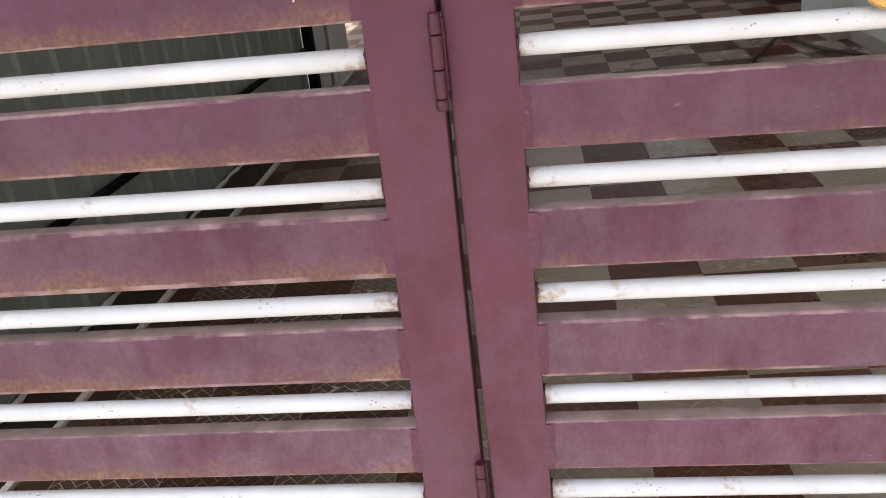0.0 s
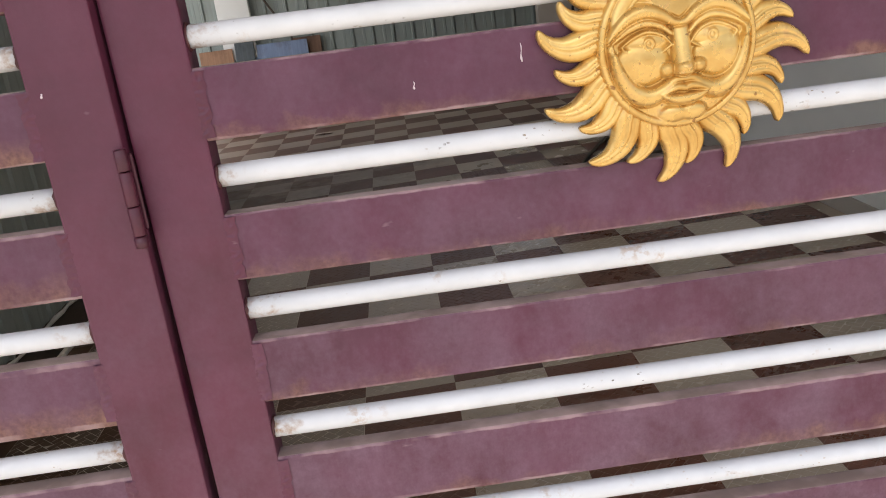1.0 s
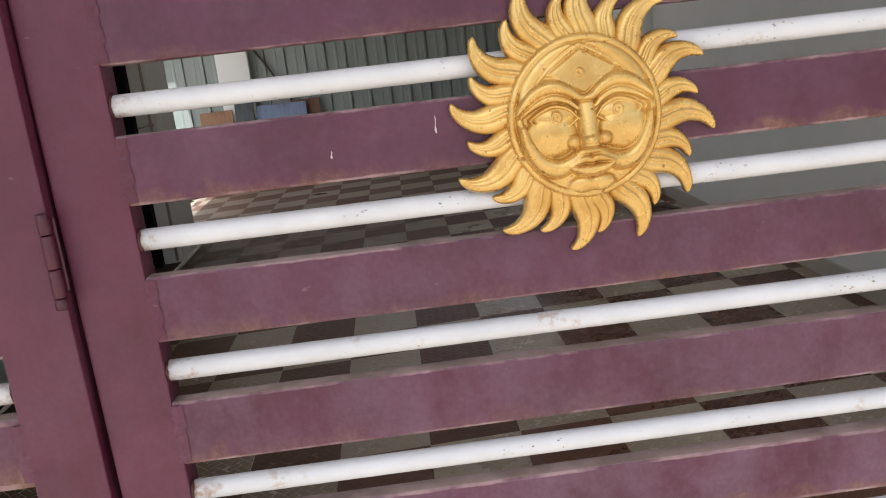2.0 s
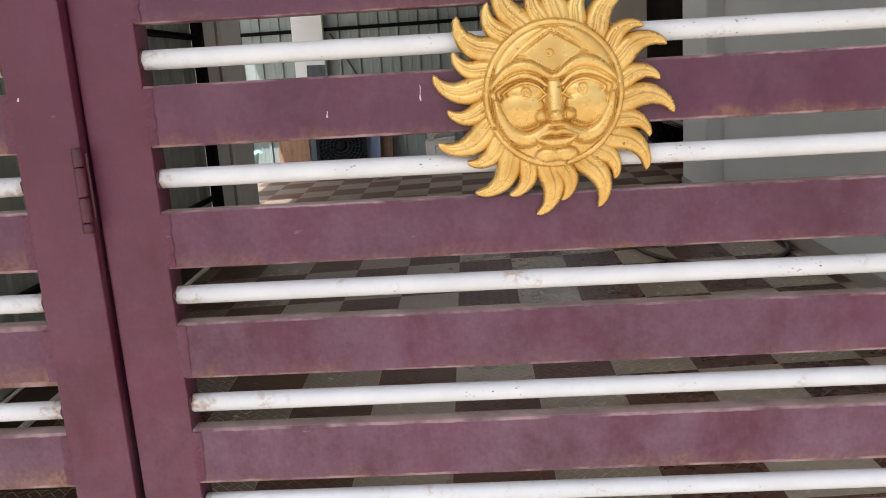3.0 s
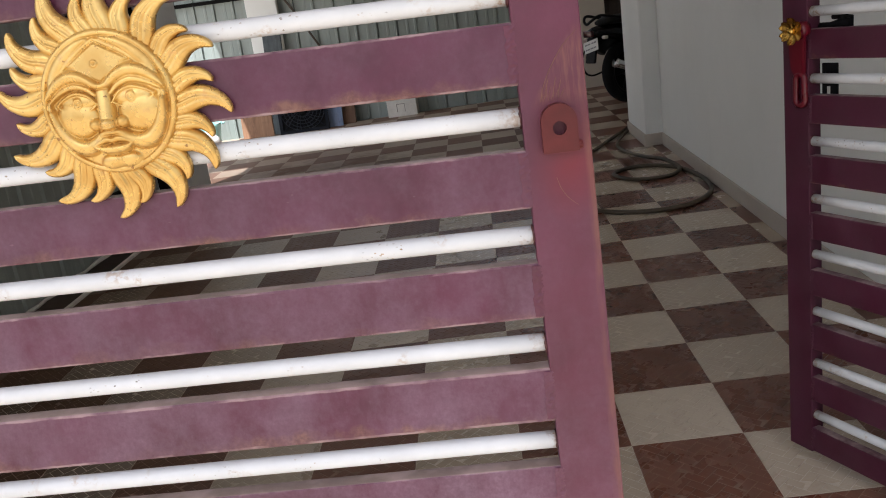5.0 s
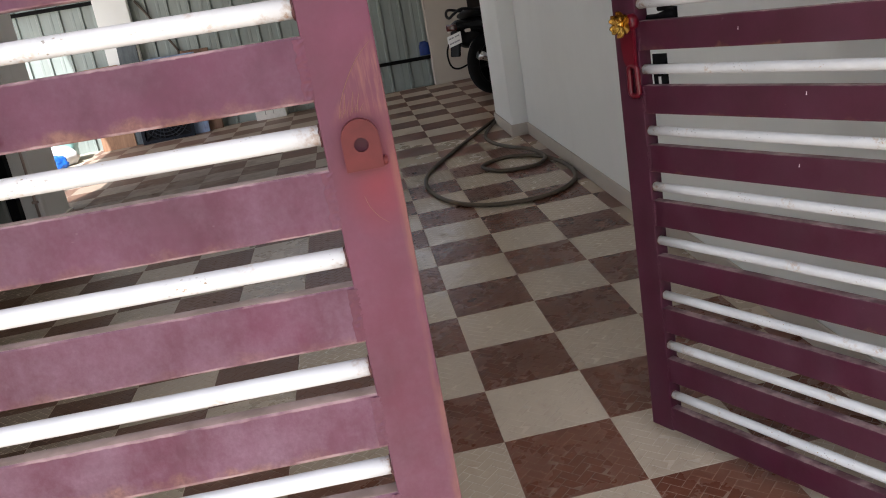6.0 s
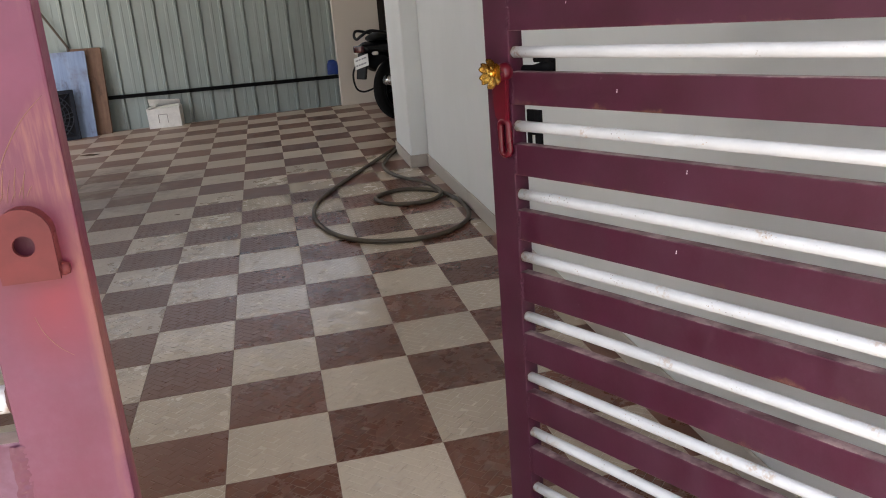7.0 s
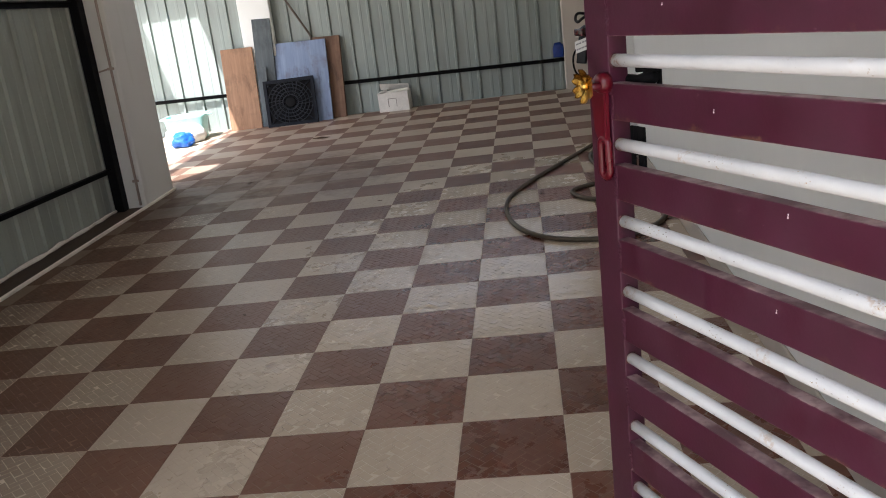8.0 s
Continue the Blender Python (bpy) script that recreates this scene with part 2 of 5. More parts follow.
def gold_paint():
    """Gilt enamel on a casting: a bright film with dull, reddish and rubbed patches and pinholes."""
    n = Nodes("gold_paint")
    v = n.coords()
    fine, cloud, speck = n.noise(v, 260, 5), n.noise(v, 28, 4), n.noise(v, 120, 2)
    col = n.mix(n.ramp(cloud, 0.35, 0.65), (0.57, 0.345, 0.095), (0.76, 0.535, 0.185))
    col = n.mix(n.ramp(n.noise(v, 55, 5, 0.7), 0.56, 0.70, 0, 0.5), col, (0.46, 0.225, 0.105))
    col = n.mix(n.ramp(speck, 0.69, 0.73, 0, 0.8), col, (0.22, 0.09, 0.03))
    n.bump(n.math("ADD", fine, n.math("MULTIPLY", cloud, 0.8)), 0.16, 0.001)
    return n.done(col, n.ramp(cloud, 0.3, 0.7, 0.22, 0.34), 0.66)


def ply_wood(name, a, b, stain=None):
    n = Nodes(name)
    v = n.coords()
    grain = n.noise(n.mapped(v, (18, 18, 1.5)), 1.6, 5)
    blot = n.noise(v, 4, 4)
    col = n.mix(n.ramp(grain, 0.35, 0.68), a, b)
    col = n.mix(n.ramp(blot, 0.52, 0.72, 0, 0.6), col, stain or tuple(c * 0.4 for c in a))
    smear = n.math("MULTIPLY", n.ramp(n.noise(n.mapped(v, (9, 9, 3.2), (5, 0, 2)), 1.0, 5, 0.65), 0.54, 0.66), n.ramp(n.noise(v, 60, 4), 0.3, 0.6, 0.5, 1.0))
    col = n.mix(n.math("MULTIPLY", smear, 0.6), col, tuple(c * 0.42 for c in (stain or a)))
    n.bump(grain, 0.15, 0.002)
    return n.done(col, 0.68)


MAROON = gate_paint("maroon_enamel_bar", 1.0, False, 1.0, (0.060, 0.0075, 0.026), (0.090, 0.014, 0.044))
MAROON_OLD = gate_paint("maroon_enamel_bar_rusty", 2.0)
# the open leaf takes a darker maroon with less dust
MAROON_OPEN = gate_paint("maroon_enamel_bar_open_leaf", 0.5, False, 0.15, (0.046, 0.0035, 0.015), (0.062, 0.0065, 0.025))
MAROON_STILE_OPEN = gate_paint("maroon_enamel_upright_open_leaf", 0, False, 0.15, (0.046, 0.0035, 0.015), (0.062, 0.0065, 0.025))
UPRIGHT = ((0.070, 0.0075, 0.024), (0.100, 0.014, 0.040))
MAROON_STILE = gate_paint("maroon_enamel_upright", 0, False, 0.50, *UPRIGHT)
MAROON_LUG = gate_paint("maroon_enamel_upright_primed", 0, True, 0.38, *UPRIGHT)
PRIMER = simple("red_oxide_primer", (0.105, 0.020, 0.020), 0.5, 0, 60, 0.35, 0.1, 0.25)
LATCH_RED = simple("red_enamel", (0.105, 0.002, 0.010), 0.30, 0, 50, 0.25, 0.05)
WHITE_PIPE = pipe_paint()
GOLD = gold_paint()
BRASS = simple("gilt_brass", (0.80, 0.50, 0.11), 0.24, 1.0, 120, 0.35, 0.1)
DUST = simple("settled_dust", (0.34, 0.29, 0.24), 0.9, 0, 90, 0.3, 0.3)
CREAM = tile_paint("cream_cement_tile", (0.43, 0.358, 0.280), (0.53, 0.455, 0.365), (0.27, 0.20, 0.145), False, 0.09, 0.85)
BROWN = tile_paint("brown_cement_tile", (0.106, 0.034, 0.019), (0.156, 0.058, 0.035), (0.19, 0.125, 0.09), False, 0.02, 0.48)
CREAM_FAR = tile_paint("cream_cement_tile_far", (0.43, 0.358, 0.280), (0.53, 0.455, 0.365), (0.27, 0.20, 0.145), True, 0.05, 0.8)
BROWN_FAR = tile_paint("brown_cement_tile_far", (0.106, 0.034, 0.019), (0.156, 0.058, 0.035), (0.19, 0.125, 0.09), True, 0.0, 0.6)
CREAM_JOINT = simple("cream_tile_groove", (0.50, 0.43, 0.35), 0.7, 0, 80, 0.3)


def groove_paint():
    """Grooves of the brown tiles: packed with pale dust where feet pass at the gate."""
    n = Nodes("brown_tile_groove")
    place = n.add("ShaderNodeNewGeometry").outputs["Position"]
    worn = n.math("ADD", n.axis(place, 1), n.ramp(n.noise(place, 9, 4), 0.3, 0.7, -0.5, 0.5))
    col = n.mix(n.ramp(worn, 1.3, 2.9, 1, 0), (0.155, 0.088, 0.062), (0.29, 0.19, 0.145))
    return n.done(n.mix(n.ramp(n.noise(place, 60, 4), 0.35, 0.65, 0, 0.4), col, (0.10, 0.05, 0.035)), 0.7)


BROWN_JOINT = groove_paint()
GROUT = simple("brown_grout", (0.25, 0.19, 0.155), 0.85, 0, 60, 0.4, 0.3)
WHITEWASH = wall_paint("white_wall_paint", (0.84, 0.865, 0.85), 0.04)
PALE = wall_paint("pale_column_paint", (0.78, 0.78, 0.76), 0.25)
BEIGE = wall_paint("beige_wall_paint", (0.60, 0.55, 0.48))
SLAB = wall_paint("ceiling_paint", (0.64, 0.63, 0.60))
SKIRT = wall_paint("grey_skirting", (0.50, 0.46, 0.41), 0.4)
TIN_DULL = tin_paint("dull_grey_green_sheet", (0.36, 0.395, 0.35))
TIN = tin_paint("pale_green_sheet", (0.30, 0.35, 0.33))
BLACK_STEEL = simple("black_steel", (0.005, 0.005, 0.006), 0.7, 0.0, 70, 0.4, 0.1, 0.15)
CONCRETE = simple("bare_concrete", (0.24, 0.20, 0.16), 0.9, 0, 30, 0.35, 0.5)
GUTTER = simple("damp_brown_cement", (0.045, 0.028, 0.018), 0.75, 0, 24, 0.4, 0.4)
PVC = simple("grimy_white_strip", (0.80, 0.76, 0.69), 0.6, 0, 40, 0.25, 0.2)
EARTH = simple("pale_earth", (0.40, 0.35, 0.28), 0.95, 0, 14, 0.3, 0.6)


# ---- small builders ----
def part(name, bm, material, parent=None, label="", m=None, smooth=False):
    """Links a bmesh as one mesh object, under a thing or under a part."""
    me = bpy.data.meshes.new(name)
    bm.to_mesh(me)
    bm.free()
    for mt in (material if isinstance(material, (list, tuple)) else [material]):
        me.materials.append(mt)
    if smooth:
        for p in me.polygons:
            p.use_smooth = True
    return linked(name, me, parent, label, m)


def linked(name, me, parent=None, label="", m=None):
    ob = new(name, me)
    if parent is not None:
        ob.parent = parent
    if m is not None:
        ob.matrix_basis = m
    if label:
        ob["label"] = label
    return ob


def holder(name, m, label="", category="", group="", kind=""):
    ob = new(name)
    ob.empty_display_size = 0.05
    ob.matrix_basis = m
    return tagged(ob, label, category, group, kind)


def box(bm, lo, hi, bevel=0.0, seg=1, m=None):
    """A box between two corners, with bevelled edges."""
    r = bmesh.ops.create_cube(bm, size=1.0)
    vs = r["verts"]
    for v in vs:
        v.co = Vector([lo[i] + (v.co[i] + 0.5) * (hi[i] - lo[i]) for i in range(3)])
    if bevel > 0:
        es = list({e for v in vs for e in v.link_edges})
        out = bmesh.ops.bevel(bm, geom=es, offset=bevel, segments=seg, affect="EDGES", profile=0.6)
        vs = list({v for f in out["faces"] for v in f.verts} | {v for v in vs if v.is_valid})
    if m is not None:
        bmesh.ops.transform(bm, matrix=m, verts=vs)
    return bm


def box_bm(lo, hi, bevel=0.0, seg=1, m=None):
    return box(bmesh.new(), lo, hi, bevel, seg, m)


def catmull(pts, steps, closed=False):
    pts = [Vector(p) for p in pts]
    n, out = len(pts), []
    for i in range(n if closed else n - 1):
        p = [pts[(i + k) % n] if closed else pts[min(max(i + k, 0), n - 1)] for k in (-1, 0, 1, 2)]
        for s in range(steps):
            t = s / steps
            out.append(0.5 * (2 * p[1] + (p[2] - p[0]) * t + (2 * p[0] - 5 * p[1] + 4 * p[2] - p[3]) * t * t + (3 * p[1] - p[0] - 3 * p[2] + p[3]) * t ** 3))
    if not closed:
        out.append(pts[-1])
    return out


def tube(bm, pts, r, n=10, closed=False, caps=True, wobble=0.0):
    """A round tube along points; r is one radius or one for each point."""
    pts = [Vector(p) for p in pts]
    count, rings = len(pts), []
    side = None
    for i, p in enumerate(pts):
        a = pts[i - 1] if (i or closed) else p
        b = pts[(i + 1) % count] if (i < count - 1 or closed) else p
        t = (b - a).normalized()
        if side is None:
            side = t.orthogonal().normalized()
        side = (side - t * side.dot(t)).normalized()
        up = t.cross(side)
        rr = r[i] if isinstance(r, (list, tuple)) else r
        rings.append([bm.verts.new(p + (side * math.cos(a2) + up * math.sin(a2)) * (rr * (1 + wobble * random.uniform(-1, 1)))) for a2 in [2 * math.pi * k / n for k in range(n)]])
    for i in range(count if closed else count - 1):
        a, b = rings[i], rings[(i + 1) % count]
        for k in range(n):
            bm.faces.new((a[k], a[(k + 1) % n], b[(k + 1) % n], b[k])).smooth = True
    if caps and not closed:
        bm.faces.new(rings[0][::-1])
        bm.faces.new(rings[-1])
    return bm


def tube_bm(*a, **k):
    return tube(bmesh.new(), *a, **k)


def prism(bm, outline, y0, y1):
    """Extrudes an x-z outline between two depths."""
    a = [bm.verts.new((x, y0, z)) for x, z in outline]
    b = [bm.verts.new((x, y1, z)) for x, z in outline]
    n = len(outline)
    bm.faces.new(a)
    bm.faces.new(b[::-1])
    for i in range(n):
        bm.faces.new((a[(i + 1) % n], a[i], b[i], b[(i + 1) % n]))
    bmesh.ops.recalc_face_normals(bm, faces=bm.faces)
    return bm


def lathe(bm, profile, n=24, m=None):
    """Turns a profile of (radius, height) round z."""
    rings = [[bm.verts.new((r * math.cos(2 * math.pi * k / n), r * math.sin(2 * math.pi * k / n), z)) for k in range(n)] for r, z in profile]
    vs = [v for ring in rings for v in ring]
    for a, b in zip(rings, rings[1:]):
        for k in range(n):
            bm.faces.new((a[k], a[(k + 1) % n], b[(k + 1) % n], b[k])).smooth = True
    if profile[0][0] > 1e-5:
        bm.faces.new(rings[0][::-1])
    if profile[-1][0] > 1e-5:
        bm.faces.new(rings[-1])
    if m is not None:
        bmesh.ops.transform(bm, matrix=m, verts=vs)
    return bm


# The tiled floor falls a little to the street and to the yard side.
SY, SX = math.tan(radians(1.5)), math.tan(radians(1.0))
GX, GY, TILE = 1.418, 2.267, 0.3


def gz(x, y):
    return SY * (y - GY) + SX * (x - GX)


def floor_pose(x, y, turn=0.0, dz=0.0):
    return pose(x, y, gz(x, y) + dz, 1.5, -1.0, 0) @ pose(0, 0, 0, 0, 0, turn)


# ---- the setting ----
CEIL, BACK_Y, RIGHT_X, TIN_X, EDGE_X = 2.8, 9.57, 2.10, -1.645, -1.375
bm = bmesh.new()
bmesh.ops.create_grid(bm, x_segments=1, y_segments=1, size=300)
tagged(part("ground", bm, EARTH, m=pose(0, 0, -0.16)), "pale dusty earth round the house", "ground", kind="structure")

floor = part("floor", bmesh.new(), GROUT, m=floor_pose(GX, GY))
bm = bmesh.new()
box(bm, (EDGE_X - 0.005 - GX, 0.70 - GY, -0.25), (RIGHT_X + 0.02 - GX, 6.50 - GY, -0.011))
box(bm, (-1.95 - GX, 6.502 - GY, -0.25), (3.62 - GX, 9.60 - GY, -0.011))
bm.to_mesh(floor.data)
bm.free()
tagged(floor, "checkerboard of cream and brown cement tiles in dark grout", "floor", kind="structure")

tagged(part("gutter_floor", box_bm((TIN_X - 0.02 - GX, 0.70 - GY, -0.25), (EDGE_X - 0.01 - GX, 6.50 - GY, -0.006), 0.002), GUTTER, m=floor_pose(GX, GY)),
       "damp brown cement strip along the sheet wall", "floor", kind="structure")
tagged(part("yard_floor", box_bm((-6.0 - GX, 6.0 - GY, -0.3), (-1.955 - GX, 9.9 - GY, -0.008)), EARTH, m=floor_pose(GX, GY)),
       "sunlit pale earth in the side yard", "ground", kind="structure")
# the raised pale edge of the tiles
bm = bmesh.new()
for k in range(13):
    box(bm, (EDGE_X - 0.030 - GX, 0.75 + 0.442 * k - GY, -0.02), (EDGE_X - 0.006 - GX, 1.189 + 0.442 * k - GY, 0.012 + random.uniform(-0.002, 0.002)), 0.003, 1)
tagged(part("trim_floor_edge", bm, PVC, m=floor_pose(GX, GY)), "grimy white edging strip beside the tiles", "trim", kind="structure")


def wall(name, lo, hi, material, label, bevel=0.004):
    return tagged(part(name, box_bm(lo, hi, bevel), material), label, "wall", kind="structure")


wall("wall_right", (RIGHT_X, 0.98, -0.3), (2.32, 5.85, CEIL), WHITEWASH, "plain white painted house wall with a grey skirting")
wall("column_right", (1.980, 5.853, -0.3), (2.32, 6.50, CEIL), WHITEWASH, "square white painted concrete column", 0.008)
wall("wall_recess_near", (2.323, 6.30, -0.3), (3.80, 6.50, CEIL), WHITEWASH, "plain white wall beside the parked motorbike")
wall("wall_recess_side", (3.60, 6.503, -0.3), (3.80, 9.42, CEIL), WHITEWASH, "plain white wall beside the parked motorbike")
wall("wall_recess_end", (1.845, 9.44, -0.3), (2.33, 9.72, CEIL), BEIGE, "plain beige painted wall beside the sheet wall")
wall("wall_recess_corner", (3.18, 9.44, -0.3), (3.80, 9.72, CEIL), BEIGE, "plain beige painted wall beyond the dark door")
wall("wall_over_door", (2.332, 9.45, 2.15), (3.178, 9.72, CEIL), BEIGE, "beige painted wall over the dark door")
wall("column_left", (-1.668, 6.015, -0.3), (-1.415, 6.52, CEIL), PALE, "square cream painted concrete column with a surface conduit", 0.008)
wall("column_back", (-1.615, 9.44, -0.3), (-1.265, 9.52, CEIL), WHITEWASH, "pale concrete pillar against the sheet wall", 0.006)
wall("gate_pillar_right", (2.0, 0.72, -0.3), (2.40, 0.977, 2.05), WHITEWASH, "white painted gate pillar")
# beam over the gate is out of view, added to hold back sky light
wall("lintel", (-1.50, 0.72, 2.053), (2.40, 0.977, CEIL), WHITEWASH, "unseen white painted beam added over the gate to hold back sky light")
wall("gate_pillar_left", (-1.50, 0.72, -0.3), (-1.17, 0.977, 2.05), WHITEWASH, "white painted gate pillar")

door = holder("door_1", pose(2.334, 9.52, gz(2.7, 9.5)), "dark brown closed wooden door behind the motorbike", "door", kind="structure")
DOOR_WOOD = ply_wood("dark_door_wood", (0.020, 0.013, 0.010), (0.035, 0.024, 0.018))
part("leaf", box_bm((0.05, 0, 0), (0.794, 0.04, 1.92), 0.004), DOOR_WOOD, door)
for lo, hi in (((0, -0.03, -0.1), (0.048, 0.08, 1.97)), ((0.796, -0.03, -0.1), (0.842, 0.08, 1.97)), ((0.048, -0.03, 1.922), (0.796, 0.08, 1.97))):
    part("frame", box_bm(lo, hi, 0.003), DOOR_WOOD, door)
for z in (0.15, 1.05):
    part("panel", box_bm((0.16, -0.012, z), (0.68, 0.0, z + 0.72), 0.006), DOOR_WOOD, door)
part("handle", tube_bm([(0.12, -0.004, 1.0), (0.12, -0.05, 1.0), (0.12, -0.05, 1.1), (0.12, -0.004, 1.1)], 0.008), BLACK_STEEL, door, "black pull handle")


def skirting(name, x0, y0, x1, y1):
    """A low skirting that follows the fall of the floor."""
    h = 0.085
    bm = bmesh.new()
    vs = {}
    for i, x in enumerate((x0, x1)):
        for j, y in enumerate((y0, y1)):
            for k in (0, 1):
                vs[i, j, k] = bm.verts.new((x, y, gz(x, y) - 0.02 + k * (h + 0.02)))
    for q in (((0, 0), (0, 1), (1, 1), (1, 0)),):
        bm.faces.new([vs[i, j, 1] for i, j in q])
        bm.faces.new([vs[i, j, 0] for i, j in q[::-1]])
        for a, b in zip(q, q[1:] + q[:1]):
            bm.faces.new((vs[a[0], a[1], 0], vs[b[0], b[1], 0], vs[b[0], b[1], 1], vs[a[0], a[1], 1]))
    bmesh.ops.recalc_face_normals(bm, faces=bm.faces)
    bmesh.ops.bevel(bm, geom=list(bm.edges), offset=0.003, segments=1, affect="EDGES")
    return tagged(part(name, bm, SKIRT), "dusty grey plaster skirting", "baseboard", kind="structure")


skirting("baseboard_right", RIGHT_X - 0.012, 0.99, RIGHT_X - 0.001, 5.833)
skirting("baseboard_column_front", 1.968, 5.836, RIGHT_X - 0.001, 5.851)
skirting("baseboard_column_side", 1.968, 5.853, 1.979, 6.50)

# ceiling slab, with an open slot over the side yard and two chinks beside the left column
bm = bmesh.new()
# unseen openings, placed so that sun falls on wall, column and floor
for lo, hi in (((-1.80, -0.7), (3.8, 9.75)), ((-2.47, -0.7), (-1.802, 5.185)), ((-2.47, 5.187), (-1.862, 5.262)), ((-1.832, 5.187), (-1.802, 5.262)), ((-2.47, 5.264), (-1.802, 5.32)),
               ((-2.47, 5.322), (-1.897, 5.45)), ((-1.825, 5.322), (-1.802, 5.45)), ((-2.02, 5.452), (-1.802, 6.05)), ((-2.47, 5.452), (-2.39, 6.05)), ((-2.47, 6.052), (-1.802, 9.75))):
    box(bm, (lo[0], lo[1], CEIL), (hi[0], hi[1], CEIL + 0.05))
tagged(part("ceiling", bm, SLAB), "plain painted concrete ceiling slab over the car port", "ceiling", kind="structure")
# slabs out of view, added to cut the edges of the yard's sun patch
bm = box_bm((-4.6, 8.15, CEIL), (-3.15, 9.75, CEIL + 0.1))
box(bm, (-3.148, 8.86, CEIL), (-2.472, 9.75, CEIL + 0.1))
tagged(part("ceiling_side", bm, SLAB), "unseen slab added over the side yard to bound the sun patch", "ceiling", kind="structure")

# ---- sheet walls: ribbed sheets on black rails ----
PITCH = 0.225


def rib_profile(n_ribs, pitch=PITCH, rise=0.018):
    """The outline of a ribbed sheet: u along the wall, v out of it."""
    pts = [(0.0, 0.0)]
    for i in range(n_ribs):
        u = i * pitch
        pts += [(u + 0.080, 0.0), (u + 0.088, 0.003), (u + 0.108, 0.003), (u + 0.116, 0.0)]
        pts += [(u + 0.172, 0.0), (u + 0.180, rise), (u + 0.203, rise), (u + 0.207, -0.011), (u + 0.217, -0.011), (u + 0.220, 0.0)]
        pts.append((u + pitch, 0.0))
    return pts


def sheet_bm(n_ribs, z0, z1, turn=False):
    """One ribbed sheet, 1.5 mm thick; turn: ribs run across instead."""
    bm = bmesh.new()
    prof = rib_profile(n_ribs)
    rows = []
    for off in (0.0, 0.0015):
        for z in (z0, z1):
            rows.append([bm.verts.new((u, v * -1 + off, z)) for u, v in prof])
    a, b, c, d = rows
    for i in range(len(prof) - 1):
        bm.faces.new((a[i], a[i + 1], b[i + 1], b[i]))
        bm.faces.new((c[i + 1], c[i], d[i], d[i + 1]))
        bm.faces.new((a[i + 1], a[i], c[i], c[i + 1]))
        bm.faces.new((b[i], b[i + 1], d[i + 1], d[i]))
    return bm


def sheet_wall(name, m, sheets, heights, rails, label, material):
    w = holder(name, m, label, "wall", kind="structure")
    me = None
    for i in range(sheets):
        if me is None:
            ob = part("sheet", sheet_bm(5, heights[0], heights[1]), material, w)
            me = ob.data
        else:
            ob = linked("sheet", me, w)
        ob.matrix_basis = pose(i * 5 * PITCH, 0.0018 * (i % 2), 0)
    length = sheets * 5 * PITCH
    for z in rails:
        bm = bmesh.new()
        box(bm, (0, -0.038, z - 0.020), (length, -0.0315, z + 0.020), 0.001)
        box(bm, (0, -0.070, z + 0.0145), (length, -0.0385, z + 0.020), 0.001)
        part("rail", bm, BLACK_STEEL, w, "black steel angle rail")
    return w


# back wall: ribs face the gate; its right end meets the beige wall
sheet_wall("wall_back", pose(1.843 - 5 * 5 * PITCH, BACK_Y, 0), 5, (0.08, 1.92), (0.505, 1.670), "pale grey-green ribbed steel sheets on black rails", TIN)
# left wall, from the gate to the left column
sheet_wall("wall_left", pose(TIN_X, 5.99 - 4 * 5 * PITCH, 0, 0, 0, 90), 4, (-0.06, 2.10), (0.335, 1.49), "dull grey-green ribbed steel sheets on black rails", TIN_DULL)
part_post = box_bm((-1.612, 5.925, -0.1), (-1.545, 6.005, 1.95), 0.003)
tagged(part("steel_post", part_post, BLACK_STEEL), "black square steel post at the end of the sheets", "post", kind="structure")
# ragged white sealant along the foot of the left sheets
bm = bmesh.new()
pts = [(TIN_X + 0.035 + random.uniform(-0.008, 0.012), 1.2 + 0.09 * i, gz(TIN_X, 1.2 + 0.09 * i) + 0.004) for i in range(54)]
tube(bm, pts, [0.007 + 0.010 * random.random() for _ in pts], 6)
tagged(part("sealant_line", bm, PVC), "ragged pale mortar line at the foot of the sheets", "trim", kind="structure")

# ---- the gate ----
STILE, DEPTH, BAR_H, PIPE_R = 0.068, 0.025, 0.0642, 0.0107


WELD = simple("rusty_maroon_weld", (0.075, 0.020, 0.022), 0.6, 0, 300, 0.6, 0.4)


def weld_bm(length, seed):
    """A flat lumpy weld bead, ground down in places, that lies over a joint."""
    rnd = random.Random(seed)
    bm = bmesh.new()
    rows, across = 44, 9
    grid = []
    for i in range(rows):
        z = -length / 2 + length * i / (rows - 1)
        sway = 0.0012 * noise.noise(Vector((seed * 3.1, z * 90, 0)))
        row = []
        for j in range(across):
            q = 2 * j / (across - 1) - 1
            n = noise.noise(Vector((q * 1.6 + seed, z * 260, 4.0))) + 0.6 * noise.noise(Vector((q * 3, z * 600, seed)))
            h = 0.0019 * max(0.0, 0.55 + n) * (1 - q * q) - 0.0003
            row.append(bm.verts.new((sway + 0.0066 * q * (1 + 0.3 * noise.noise(Vector((q, z * 150, seed)))), -h, z)))
        grid.append(row)
    for a, b in zip(grid, grid[1:]):
        for j in range(across - 1):
            bm.faces.new((a[j], a[j + 1], b[j + 1], b[j])).smooth = True
    return bm


